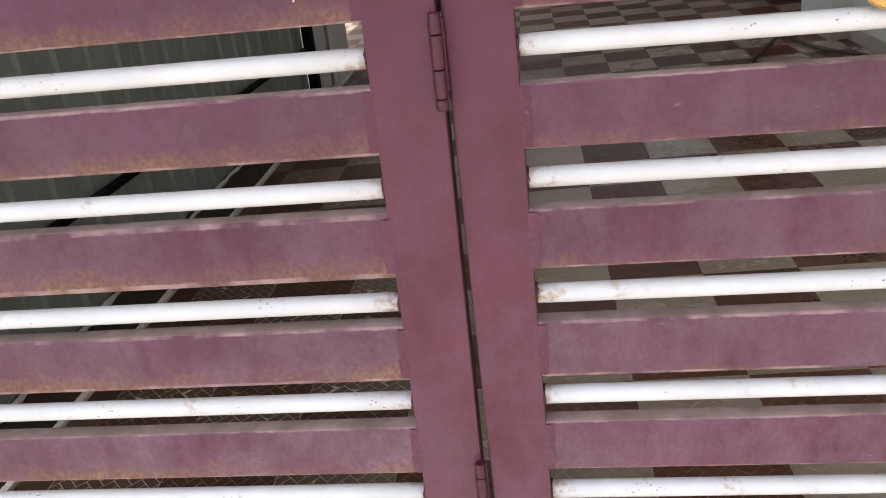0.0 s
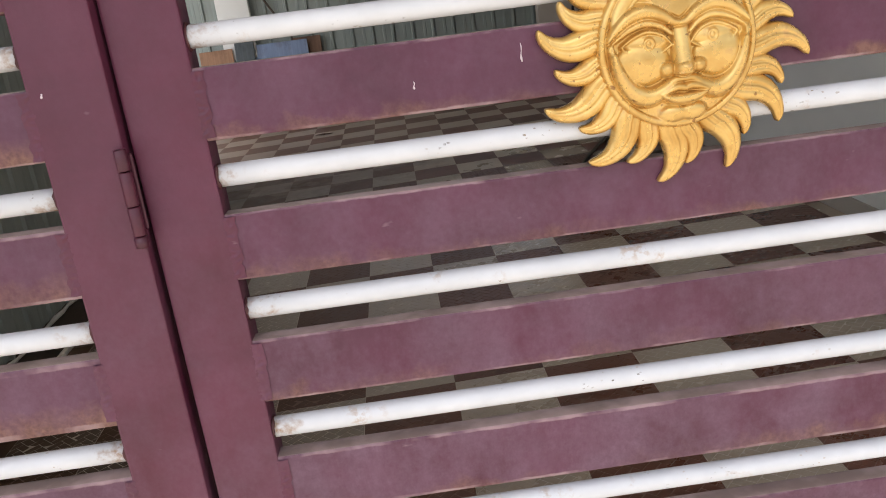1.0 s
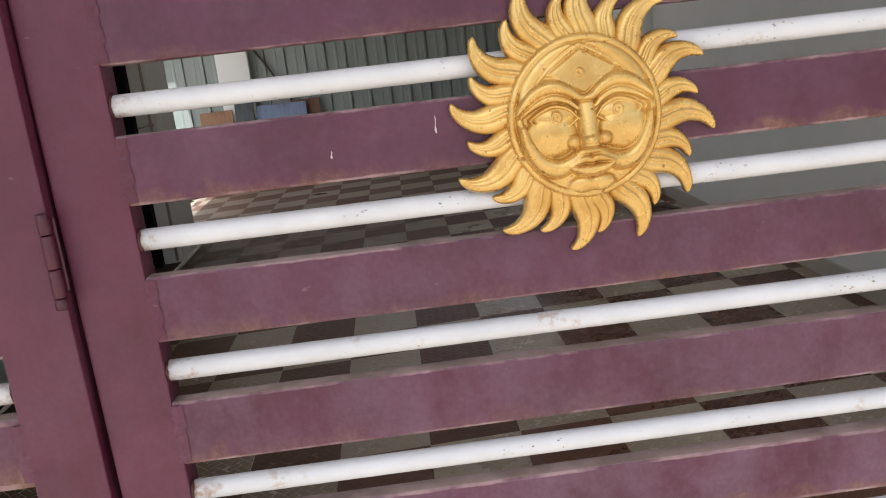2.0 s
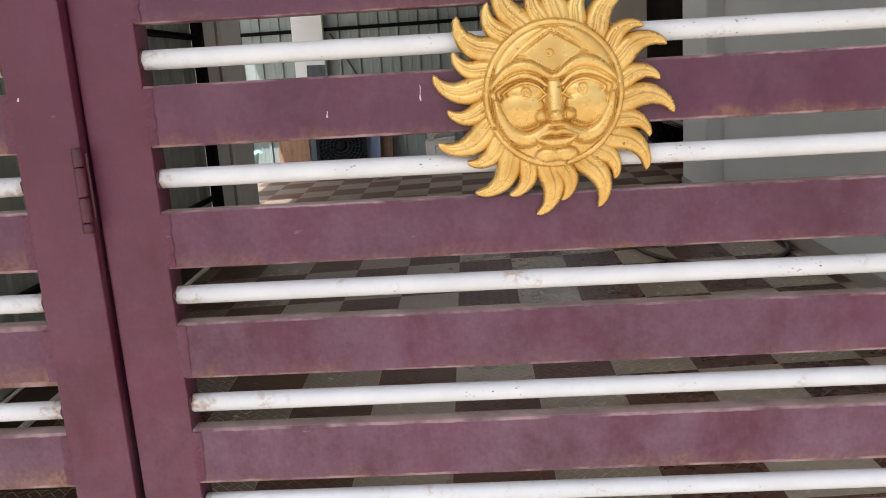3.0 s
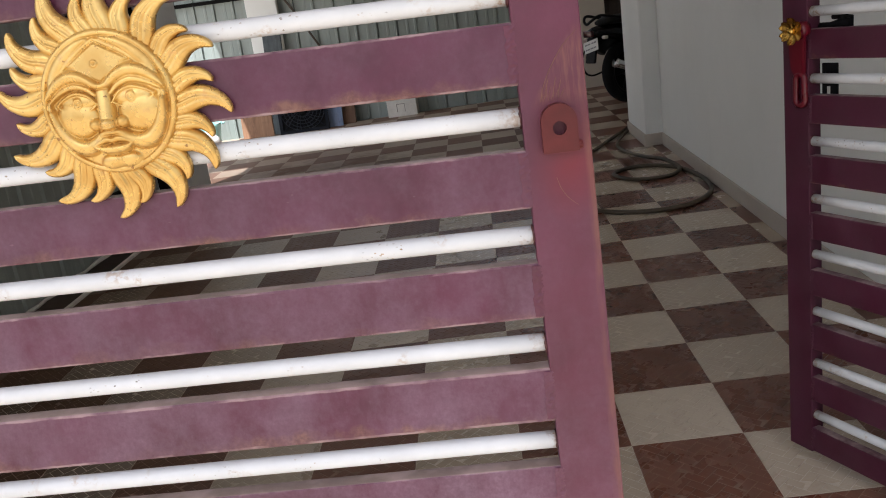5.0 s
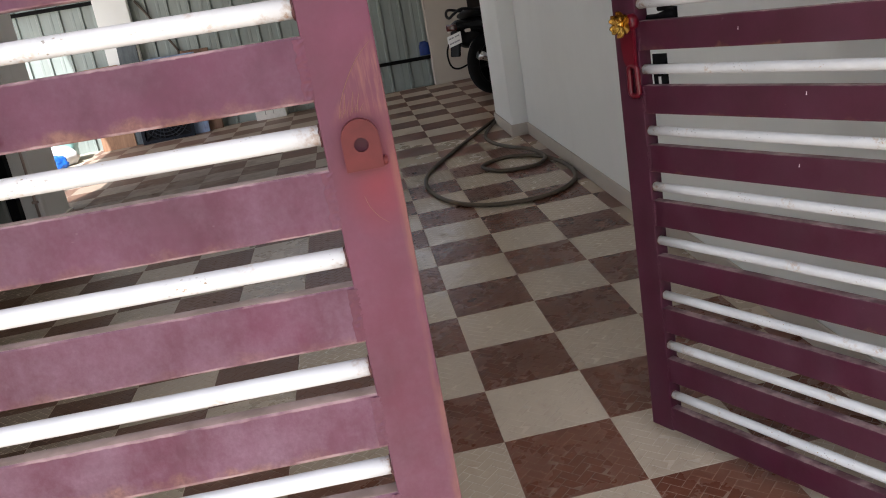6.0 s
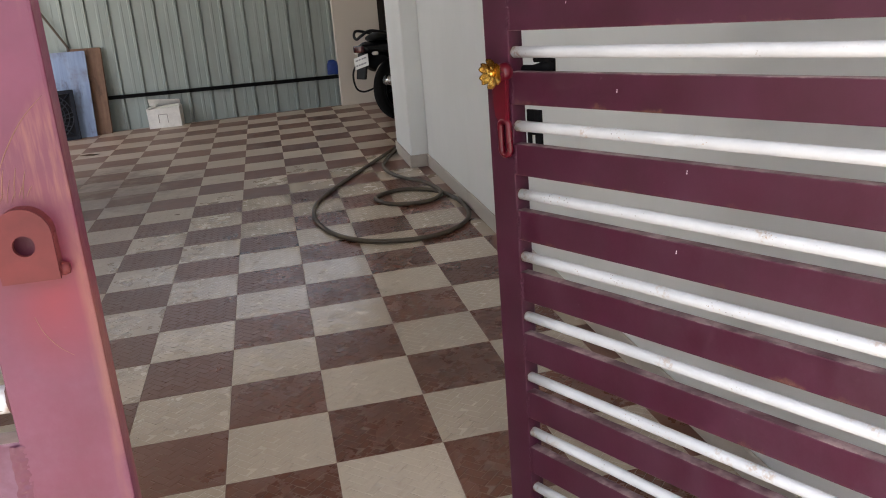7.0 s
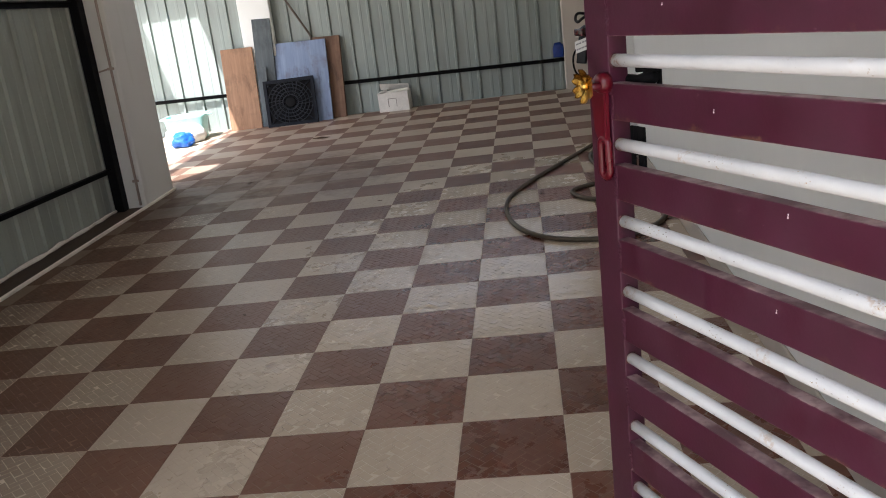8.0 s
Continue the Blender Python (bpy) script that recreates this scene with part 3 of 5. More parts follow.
def gate_leaf(m, width, rows, slope, bar_mat, stile_mat, far_stile_mat, label, bar_h=BAR_H, far_wide=0.0, lean=(0.0, 0.0), nudge=()):
    """A gate leaf: two uprights, flat bars and white pipes in turn. Local x runs along the leaf, y into its depth, z up.
    rows: the heights of the pipes at the middle of the leaf, from the top; slope: how far they rise along it;
    lean: how far each upright drifts along the leaf for each metre down; nudge: (bar, up, taller) for bars welded off their place."""
    leaf = holder("gate_leaf", m, label, "gate", "leaves of the gate")
    rows = list(rows)
    step = rows[0] - rows[1]
    mids = [rows[0] + step / 2] + [(a + b) / 2 for a, b in zip(rows, rows[1:])] + [rows[-1] - step / 2]
    top, low = mids[0] + bar_h / 2, mids[-1] - bar_h / 2
    for x0, mt, wide, drift in ((0.0, stile_mat, 0.0, lean[0]), (width - STILE, far_stile_mat, far_wide, lean[1])):
        dz = slope * (x0 + STILE / 2 - width / 2)
        bm = box_bm((-STILE / 2, 0, low - 1.45 + dz), (STILE / 2 + wide, DEPTH + (0.0 if wide > 0.0035 else 0.012), top - 1.45 + dz), 0.0025, 2)
        for v in bm.verts:
            v.co.x -= drift * (v.co.z + 0.45)
        part("upright", bm, mt, leaf, m=pose(x0 + STILE / 2, 0, 1.45))
    inner = width - 2 * STILE

    def end(side, z):
        """Where the inner edge of an upright stands at that height, from the middle of the leaf."""
        return side * inner / 2 - lean[0 if side < 0 else 1] * (z - 1.0)

    tilt = -math.degrees(math.atan(slope))
    weld = bead = None
    bars, pipes = {}, {}
    off = {k: (up, tall) for k, up, tall in nudge}
    for k, z in enumerate(mids):
        up, tall = off.get(k, (0.0, 0.0))
        if tall not in bars:
            h = bar_h + tall
            ob = part("flat_bar", box_bm((-inner / 2 - 0.010, 0.0015, -h / 2), (inner / 2 + 0.010, DEPTH - 0.001, h / 2), 0.0022, 2), bar_mat, leaf)
            bars[tall] = ob.data
        else:
            ob = linked("flat_bar", bars[tall], leaf)
        mid = (end(-1, z) + end(1, z)) / 2
        ob.matrix_basis = pose(width / 2 + mid, 0, z + 0.0036 + up, 0, tilt, 0)
        for s in (-1, 1):
            if weld is None or k in (3, 6):
                wo = part("weld", weld_bm(bar_h * 0.94, k), stile_mat, ob)
                weld = wo.data
            else:
                wo = linked("weld", weld, ob)
            wo.matrix_basis = pose(end(s, z) - mid - s * 0.002, 0.0003, 0, 0, 90 * s + 90, 0)
    for k, z in enumerate(rows):
        if not pipes:
            ob = part("pipe", tube_bm([(-inner / 2 - 0.010 + (inner + 0.020) * i / 8, 0, 0) for i in range(9)], PIPE_R, 20), WHITE_PIPE, leaf, "white painted round pipe", smooth=True)
            pipes[0] = ob.data
        else:
            ob = linked("pipe", pipes[0], leaf, "white painted round pipe")
        mid = (end(-1, z) + end(1, z)) / 2
        ob.matrix_basis = pose(width / 2 + mid, 0.0135, z, 0, tilt, 0) @ pose(0, 0, 0, 37 * k)
        for s in (-1, 1):
            if bead is None:
                rnd = random.Random(21)
                ring = [(0, (PIPE_R + 0.0006) * math.cos(a), (PIPE_R + 0.0006) * math.sin(a)) for a in [2 * math.pi * i / 18 for i in range(18)]]
                wo = part("weld", tube_bm(ring, [0.0009 + 0.0022 * rnd.random() ** 2 for _ in ring], 6, closed=True), WELD, ob)
                bead = wo.data
            else:
                wo = linked("weld", bead, ob)
            wo.matrix_basis = pose(end(s, z) - mid - s * 0.0008, 0, 0, 97 * k + 60 * s)
    return leaf


# the bars were spaced by eye, so the rows differ by a few millimetres
ROWS_B = (1.582, 1.452, 1.321, 1.1905, 1.0625, 0.9295, 0.7995, 0.6735, 0.543, 0.412, 0.281, 0.150)
ROWS_C = (1.625, 1.490, 1.355, 1.220, 1.085, 0.944, 0.807, 0.676, 0.545, 0.406, 0.274, 0.137)
leaf_b = gate_leaf(pose(-0.081, 0.825 - 0.0179, -0.002, -1.1, 0, 0), 1.003, ROWS_B, -0.011, MAROON, MAROON_STILE, MAROON_LUG,
                   "maroon painted steel gate leaf with white pipes, closed", far_wide=0.004, lean=(0.011, 0.006),
                   nudge=((4, 0.0, 0.002), (5, -0.005, 0.001), (6, -0.002, 0.002), (7, -0.003, 0.004)))
leaf_a = gate_leaf(pose(-0.089 - 1.003, 0.816, 0), 1.003, [z + 0.0070 for z in ROWS_B], -0.006, MAROON_OLD, MAROON_STILE, MAROON_STILE,
                   "maroon painted steel gate leaf with rust along its bars, sagging", far_wide=0.003,
                   nudge=((5, 0.002, 0.004), (6, 0.0015, 0.009), (7, 0.001, 0.005)))
C_TURN = math.degrees(math.atan2(-0.895, 0.445))
leaf_c = gate_leaf(pose(1.494, 1.8312, -0.004, 0, 0, C_TURN), 1.003, ROWS_C, 0.0, MAROON_OPEN, MAROON_STILE_OPEN, MAROON_STILE_OPEN,
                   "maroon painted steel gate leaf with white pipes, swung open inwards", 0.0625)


HINGE_PAINT = simple("dark_maroon_hinge", (0.070, 0.011, 0.026), 0.45, 0, 120, 0.4, 0.2)


def hinge(m):
    """A barrel hinge of three knuckles and two welded plates."""
    h = holder("barrel_hinge", m, "maroon painted steel barrel hinge welded between two gate leaves", "hinge", "hinges of the gate")
    for z0, z1 in ((0.0265, 0.046), (-0.006, 0.0255), (-0.034, -0.007)):
        part("knuckle", lathe(bmesh.new(), [(0.0052, z0), (0.0059, z0 + 0.001), (0.0059, z1 - 0.001), (0.0052, z1)], 16), HINGE_PAINT, h)
    for s in (-1, 1):
        part("plate", box_bm((s * 0.005 - 0.0025, 0.0052, -0.030), (s * 0.005 + 0.0025, 0.0095, 0.041), 0.0012), HINGE_PAINT, h)
    part("pin", lathe(bmesh.new(), [(0.003, -0.046), (0.0062, -0.045), (0.0062, -0.035), (0.003, -0.0345)], 14), HINGE_PAINT, h)
    return h


hinge_1 = hinge(pose(-0.0875, 0.8095, 1.060))
copy_thing(hinge_1, pose(-0.0875, 0.8095, 0.556))

# lock lug on the closed leaf
lug = holder("lock_lug", pose(0.892, 0.832, 1.0418), "red primed steel lug with a padlock hole", "lug")
bm = bmesh.new()
W, H, HOLE = 0.0192, 0.052, 0.0074
outer = [(-W + 2 * W * i / 8, -H / 2) for i in range(8)] + [(W, -H / 2 + (H - W) * i / 7) for i in range(7)] + [(W * math.cos(a), H / 2 - W + W * math.sin(a)) for a in [math.pi * i / 14 for i in range(15)]]
outer += [(-W, H / 2 - W - (H - W) * i / 7) for i in range(1, 7)]
N = len(outer)
ring = []
for y in (0.0, 0.004):
    o = [bm.verts.new((x, y, z)) for x, z in outer]
    c = [bm.verts.new((HOLE * x / math.hypot(x, z), y, HOLE * z / math.hypot(x, z))) for x, z in outer]
    ring.append((o, c))
for i in range(N):
    j = (i + 1) % N
    (o0, c0), (o1, c1) = ring
    bm.faces.new((o0[i], o0[j], c0[j], c0[i]))
    bm.faces.new((o1[j], o1[i], c1[i], c1[j]))
    bm.faces.new((o0[j], o0[i], o1[i], o1[j]))
    bm.faces.new((c0[i], c0[j], c1[j], c1[i]))
bmesh.ops.recalc_face_normals(bm, faces=bm.faces)
part("plate", bm, PRIMER, lug, m=pose(0, -0.018, 0))
part("web", box_bm((-W, -0.0138, -H / 2), (W, 0.0005, -H / 2 + 0.004), 0.001), PRIMER, lug)
for s in (-1, 1):
    part("cheek", box_bm((s * (W - 0.002) - 0.002, -0.0138, -H / 2 + 0.0045), (s * (W - 0.002) + 0.002, 0.0005, H / 2 - W), 0.0008), PRIMER, lug)
hood = bmesh.new()
arc = [math.pi * i / 14 for i in range(15)]
prism(hood, [(W * math.cos(a), H / 2 - W + W * math.sin(a)) for a in arc] + [((W - 0.004) * math.cos(a), H / 2 - W + (W - 0.004) * math.sin(a)) for a in arc[::-1]], -0.0138, 0.0005)
part("hood", hood, PRIMER, lug)
part("bolt_head", lathe(bmesh.new(), [(0.0, 0.006), (0.004, 0.006), (0.005, 0.003), (0.005, 0.0)], 8, pose(0.018, -0.009, -0.021, 0, 90, 0)), PRIMER, lug)


# ---- the sun mask on the closed leaf: one plain relief ----
def dome_ridge(U, V, pts, widths):
    """A rounded ridge with crisp edges along a smooth line, 0 to 1; one width for each given point."""
    line = catmull([(x, y, w) for (x, y), w in zip(pts, widths)], 8)
    out = np.zeros_like(U)
    for p in line:
        out = np.maximum(out, 1 - ((U - p.x) ** 2 + (V - p.y) ** 2) / p.z ** 2)
    return np.sqrt(np.maximum(out, 0))


def dome(U, V, cx, cy, rx, ry):
    return np.sqrt(np.maximum(1 - ((U - cx) / rx) ** 2 - ((V - cy) / ry) ** 2, 0))


def mask_height(U, V):
    """Relief over the disc, in disc radii: rounded forms that meet in creases."""
    r, A = np.hypot(U, V), np.abs(U)
    z = 0.27 * np.sqrt(np.maximum(0, 1 - (r / 1.16) ** 2))
    forms = [np.zeros_like(U)]
    # forehead: a raised kite between two long locks of hair
    kite = np.clip((1 - A / 0.50 - np.abs(V - 0.57) / 0.30) / 0.16, 0, 1)
    forms.append(0.085 * kite ** 0.7)
    forms.append(0.070 * dome_ridge(A, V, ((0.0, 0.90), (0.22, 0.78), (0.42, 0.65), (0.60, 0.50)), (0.03, 0.035, 0.04, 0.03)))
    forms.append(0.115 * dome_ridge(A, V, ((0.12, 0.90), (0.32, 0.83), (0.54, 0.68), (0.72, 0.48), (0.84, 0.26)), (0.03, 0.07, 0.095, 0.09, 0.04)))
    # brows: one broad wave, thick at its crest
    forms.append(0.215 * dome_ridge(A, V, ((0.0, 0.245), (0.09, 0.265), (0.23, 0.36), (0.42, 0.425), (0.62, 0.385), (0.80, 0.26), (0.91, 0.14)), (0.050, 0.062, 0.082, 0.098, 0.092, 0.068, 0.03)))
    # the fold between brow and eye
    forms.append(0.150 * dome_ridge(A, V, ((0.12, 0.13), (0.25, 0.235), (0.44, 0.285), (0.66, 0.225), (0.88, 0.085)), (0.035, 0.05, 0.058, 0.05, 0.02)))
    # eyes: an almond ball between two lids
    forms.append(0.135 * dome(A, V, 0.42, 0.045, 0.275, 0.125))
    forms.append(0.150 * dome_ridge(A, V, ((0.12, 0.0), (0.24, 0.125), (0.42, 0.182), (0.60, 0.135), (0.76, 0.04)), (0.022, 0.030, 0.034, 0.030, 0.018)))
    forms.append(0.125 * dome_ridge(A, V, ((0.12, 0.0), (0.25, -0.075), (0.42, -0.108), (0.60, -0.065), (0.76, 0.04)), (0.022, 0.026, 0.030, 0.026, 0.018)))
    # full round cheeks, cut off below by the moustache
    forms.append(0.185 * dome(A, V, 0.50, -0.19, 0.36, 0.27))
    # nose: a straight bridge that widens to a blunt tip with two wings
    run = np.clip((0.24 - V) / 0.60, 0, 1)
    body = np.clip((0.26 - V) / 0.08, 0, 1) * np.clip((V + 0.38) / 0.03, 0, 1)
    forms.append((0.17 + 0.27 * run) * body * np.sqrt(np.maximum(0, 1 - (A / (0.105 + 0.045 * run)) ** 2.4)))
    forms.append(0.30 * dome(A, V, 0.205, -0.285, 0.120, 0.105))
    forms.append(0.46 * dome(A, V, 0.0, -0.285, 0.155, 0.130))
    # moustache: thick in the middle, thinner as it climbs to the ears
    forms.append(0.255 * dome_ridge(A, V, ((0.0, -0.42), (0.12, -0.43), (0.25, -0.53), (0.40, -0.60), (0.56, -0.575), (0.70, -0.455), (0.80, -0.26), (0.855, -0.05)), (0.055, 0.070, 0.095, 0.125, 0.130, 0.112, 0.090, 0.06)))
    forms.append(0.17 * dome(A, V, 0.885, 0.035, 0.055, 0.065))
    # lips and chin
    forms.append(0.30 * dome_ridge(A, V, ((0.0, -0.535), (0.08, -0.510), (0.17, -0.530), (0.30, -0.585)), (0.068, 0.074, 0.068, 0.035)))
    forms.append(0.30 * dome_ridge(A, V, ((0.0, -0.665), (0.14, -0.655), (0.27, -0.610)), (0.092, 0.085, 0.045)))
    forms.append(0.17 * dome(A, V, 0.125, -0.855, 0.20, 0.125))
    # the rim, and a fine line inside it
    forms.append(0.10 * np.sqrt(np.maximum(0, 1 - ((r - 0.985) / 0.05) ** 2)))
    z = z + 0.80 * np.max(np.stack(forms), axis=0)
    z -= 0.020 * np.exp(-((V + 0.577) / 0.018) ** 2) * np.clip((0.24 - A) / 0.04, 0, 1)
    ring = np.hypot(A - 0.41, V - 0.045)
    z += 0.026 * np.sqrt(np.maximum(0, 1 - ((ring - 0.058) / 0.018) ** 2)) + 0.022 * np.sqrt(np.maximum(0, 1 - (ring / 0.022) ** 2))
    z += 0.028 * np.sqrt(np.maximum(0, 1 - ((np.hypot(U + 0.04, V - 0.56) - 0.038) / 0.020) ** 2))
    z += 0.030 * np.sqrt(np.maximum(0, 1 - ((np.hypot(A - 0.885, V - 0.035) - 0.032) / 0.014) ** 2))
    return 0.74 * z


def sun_mask(m, RX=0.0705, RZ=0.0738):
    rings, n = 150, 320
    ang = np.arange(n) * (2 * math.pi / n)
    rad = 1.04 * np.arange(1, rings + 1) / rings
    U, V = rad[:, None] * np.cos(ang)[None, :], rad[:, None] * np.sin(ang)[None, :]
    Z = mask_height(U, V)
    Z = 0.5 * Z + 0.25 * (np.roll(Z, 1, 1) + np.roll(Z, -1, 1))      # soften the cast a little
    bm = bmesh.new()
    grid = [[bm.verts.new((RX * U[i, k], -RX * Z[i, k], RZ * V[i, k])) for k in range(n)] for i in range(rings)]
    mid = bm.verts.new((0, -RX * float(Z[0].mean()), 0))
    for k in range(n):
        bm.faces.new((mid, grid[0][(k + 1) % n], grid[0][k]))
    for a, b in zip(grid, grid[1:]):
        for k in range(n):
            bm.faces.new((a[k], a[(k + 1) % n], b[(k + 1) % n], b[k]))
    rim = [bm.verts.new((RX * 1.05 * math.cos(a), 0.006, RZ * 1.05 * math.sin(a))) for a in ang]
    for k in range(n):
        bm.faces.new((grid[-1][k], grid[-1][(k + 1) % n], rim[(k + 1) % n], rim[k]))
    # flames: long and short in turn, all curling clockwise to a blunt hooked tip
    rnd = random.Random(3)
    count = 24
    for f in range(count):
        long = f % 2 == 0
        a0 = 2 * math.pi * f / count - 0.185 + rnd.uniform(-0.03, 0.03)
        length = (0.0685 if long else 0.0490) * rnd.uniform(0.95, 1.05)
        half = 0.0138 if long else 0.0112
        steps, across = 22, 21
        p, way = Vector((0.97 * RX * math.cos(a0), 0, 0.97 * RZ * math.sin(a0))), a0 + 0.34
        rows = []
        for s in range(steps + 1):
            t = s / steps
            w = half * (0.90 - 0.52 * t + 0.30 * math.sin(math.pi * min(1.0, t * 1.15)) * (1 - t)) * max(0.0, 1 - t ** 5) ** 0.5 + 0.0008
            side = Vector((-math.sin(way), 0, math.cos(way)))
            lift = 0.0120 * (1 - 0.40 * t)
            row = []
            for c in range(across):
                q = 2 * c / (across - 1) - 1
                h = lift * (1 - abs(q) ** 2.6) ** 0.5
                # a raised vein with a crease on either side
                fade = max(0.0, 1 - t * t * 1.15)
                h += (0.0012 * math.exp(-((q / 0.13) ** 2)) - 0.0026 * math.exp(-(((q - 0.22) / 0.10) ** 2)) - 0.0018 * math.exp(-(((q + 0.24) / 0.10) ** 2))) * fade
                h += 0.0006 * noise.noise(Vector((p.x * 160 + q, f * 3.7, p.z * 160)))
                row.append(bm.verts.new(p + side * (w * q * (1 + 0.05 * noise.noise(Vector((f * 2.3, t * 5, q)))) ) + Vector((0, -h * (0.40 + 0.60 * min(1, w / half)) + 0.004, 0))))
            rows.append(row)
            way += (0.7 if t < 0.25 else -2.0 if t < 0.75 else -2.7) / steps
            p = p + Vector((math.cos(way), 0, math.sin(way))) * (length / steps)
        for a, b in zip(rows, rows[1:]):
            for c in range(across - 1):
                bm.faces.new((a[c], a[c + 1], b[c + 1], b[c]))
        back = [[bm.verts.new((r[k].co.x, 0.007, r[k].co.z)) for k in (0, -1)] for r in rows]
        for i in range(steps):
            bm.faces.new((rows[i][0], rows[i + 1][0], back[i + 1][0], back[i][0]))
            bm.faces.new((rows[i + 1][-1], rows[i][-1], back[i][1], back[i + 1][1]))
            bm.faces.new((back[i][0], back[i + 1][0], back[i + 1][1], back[i][1]))
        bm.faces.new((rows[-1] + [back[-1][1], back[-1][0]]))
    bmesh.ops.recalc_face_normals(bm, faces=bm.faces)
    ob = part("sun_mask", bm, GOLD, m=m, smooth=True)
    return tagged(ob, "gold painted cast sun mask with curling flames, fixed on the gate", "wall ornament")


sun_mask(pose(0.4195, 0.820, 1.1303, 0, -1.0, 0))

# arcs rubbed into the paint above the lock lug, where the hasp swings
RUBBED = simple("rubbed_paint", (0.19, 0.085, 0.060), 0.7, 0, 120, 0.5, 0.2)
marks = [([(0.066, 1.143), (0.050, 1.128), (0.036, 1.108), (0.026, 1.088), (0.0215, 1.072)], 0.0006),
         ([(0.031, 0.989), (0.035, 0.976), (0.043, 0.964), (0.052, 0.956)], 0.0004)]
rnd = random.Random(4)
for i in range(9):
    x, z, h = 0.022 + 0.0027 * i, 1.072 + rnd.uniform(0, 0.004), rnd.uniform(0.006, 0.024)
    marks.append(([(x, z), (x + 0.0016, z + h / 2), (x + 0.0045, z + h)], rnd.uniform(0.0003, 0.0007)))
for line, w in marks:
    pts = catmull([(x, 0.0, z) for x, z in line], 5)
    widths = [0.75 * w * (0.35 + 0.65 * math.sin(math.pi * (i + 0.5) / len(pts))) for i in range(len(pts))]
    part("scratch", tube_bm(pts, widths, 5), RUBBED, leaf_b, "pale scratch in the paint", m=pose(1.003 - STILE, -0.0001, 0))

# dried paint drips on the bar beside the mask
DRIP = simple("dried_white_paint", (0.66, 0.56, 0.60), 0.5, 0, 80, 0.2, 0.1)
for x, z, n in ((0.281, 1.148, 0.017), (0.180, 1.127, 0.007)):
    pts = [(x + 0.0005 * math.sin(i * 1.3), 0.8265 + 0.019 * (z - 0.93), z - n * i / 5) for i in range(6)]
    tagged(part("paint_drip", tube_bm(pts, [0.0003, 0.0006, 0.0004, 0.0005, 0.0012, 0.0007], 6), DRIP, smooth=True), "dried pale paint drip on a maroon bar", "drip", "paint drips")

for x, z, n in ((-0.144, 1.1625, 0.004), (-0.193, 1.1495, 0.006), (-0.217, 1.1295, 0.003)):
    pts = [(x + 0.0004 * math.sin(i * 1.3), 0.8158, z - n * i / 5) for i in range(6)]
    tagged(part("paint_drip", tube_bm(pts, [0.0005, 0.0009, 0.0007, 0.0010, 0.0014, 0.0008], 6), DRIP, smooth=True), "dried pale paint drip on a maroon bar", "drip", "paint drips")
for x, z, n in ((0.33, 1.024, 0.006), (0.47, 0.900, 0.007), (0.45, 0.762, 0.006), (0.22, 1.172, 0.004)):
    pts = [(x + 0.0004 * math.sin(i * 1.3), -0.0002, z - n * i / 5) for i in range(6)]
    tagged(part("paint_drip", tube_bm(pts, [0.0004, 0.0008, 0.0005, 0.0006, 0.0012, 0.0007], 6), DRIP, m=leaf_c.matrix_basis.copy(), smooth=True), "dried pale paint drip on a maroon bar", "drip", "paint drips")

# ---- latch on the open leaf ----
E_X, E_Y = Vector((0.445, -0.895, 0)), Vector((0.895, 0.445, 0))
latch = holder("gate_latch", leaf_c.matrix_basis.copy(), "red painted sliding latch with a gilt flower knob and black keeper", "latch")
bm = bmesh.new()
for k in range(6):
    a0 = math.pi / 2 + 2 * math.pi * k / 6
    pts = []
    rows = []
    for s in range(9):
        t = s / 8
        r = 0.005 + 0.023 * t
        w = 0.0026 + 0.0080 * math.sin(math.pi * (0.05 + 0.72 * t)) ** 1.3 * (1 if t < 0.95 else 0.8)
        row = []
        for c in range(7):
            q = 2 * c / 6 - 1
            y = -0.0065 * t * t - 0.0030 * q * q * t + 0.0010 * math.exp(-((q / 0.22) ** 2))
            row.append(bm.verts.new((r * math.cos(a0) - w * q * math.sin(a0), y, r * math.sin(a0) + w * q * math.cos(a0))))
        rows.append(row)
    for a, b in zip(rows, rows[1:]):
        for c in range(6):
            bm.faces.new((a[c], a[c + 1], b[c + 1], b[c]))
bmesh.ops.solidify(bm, geom=list(bm.faces), thickness=0.0018)
lathe(bm, [(0.0, 0.012), (0.003, 0.0115), (0.0055, 0.009), (0.0065, 0.005), (0.0075, 0.0)], 14, pose(0, 0.001, 0, 90, 0, 0))
bmesh.ops.recalc_face_normals(bm, faces=bm.faces)
part("flower_knob", bm, BRASS, latch, "gilt six-petalled flower knob", m=pose(0.073, -0.048, 1.051, 0, 0, 6), smooth=True)
part("stem", tube_bm([(0.070, -0.046, 1.047), (0.068, -0.02, 1.047), (0.066, 0.0, 1.047)], 0.006, 12), LATCH_RED, latch)
part("collar", lathe(bmesh.new(), [(0.0, 0.022), (0.012, 0.021), (0.0165, 0.016), (0.0175, 0.008), (0.0175, 0.0)], 20, pose(0.060, 0, 1.050, 90, 0, 0)), LATCH_RED, latch, smooth=True)
bm = bmesh.new()
edge = [(0.026, 1.052), (0.024, 1.020), (0.030, 0.965), (0.040, 0.950)]
outline = edge + [(0.066, 0.950), (0.068, 1.000), (0.070, 1.052)]
prism(bm, outline[::-1], -0.012, -0.002)
bmesh.ops.bevel(bm, geom=list(bm.edges), offset=0.003, segments=2, affect="EDGES")
part("strap", bm, LATCH_RED, latch)
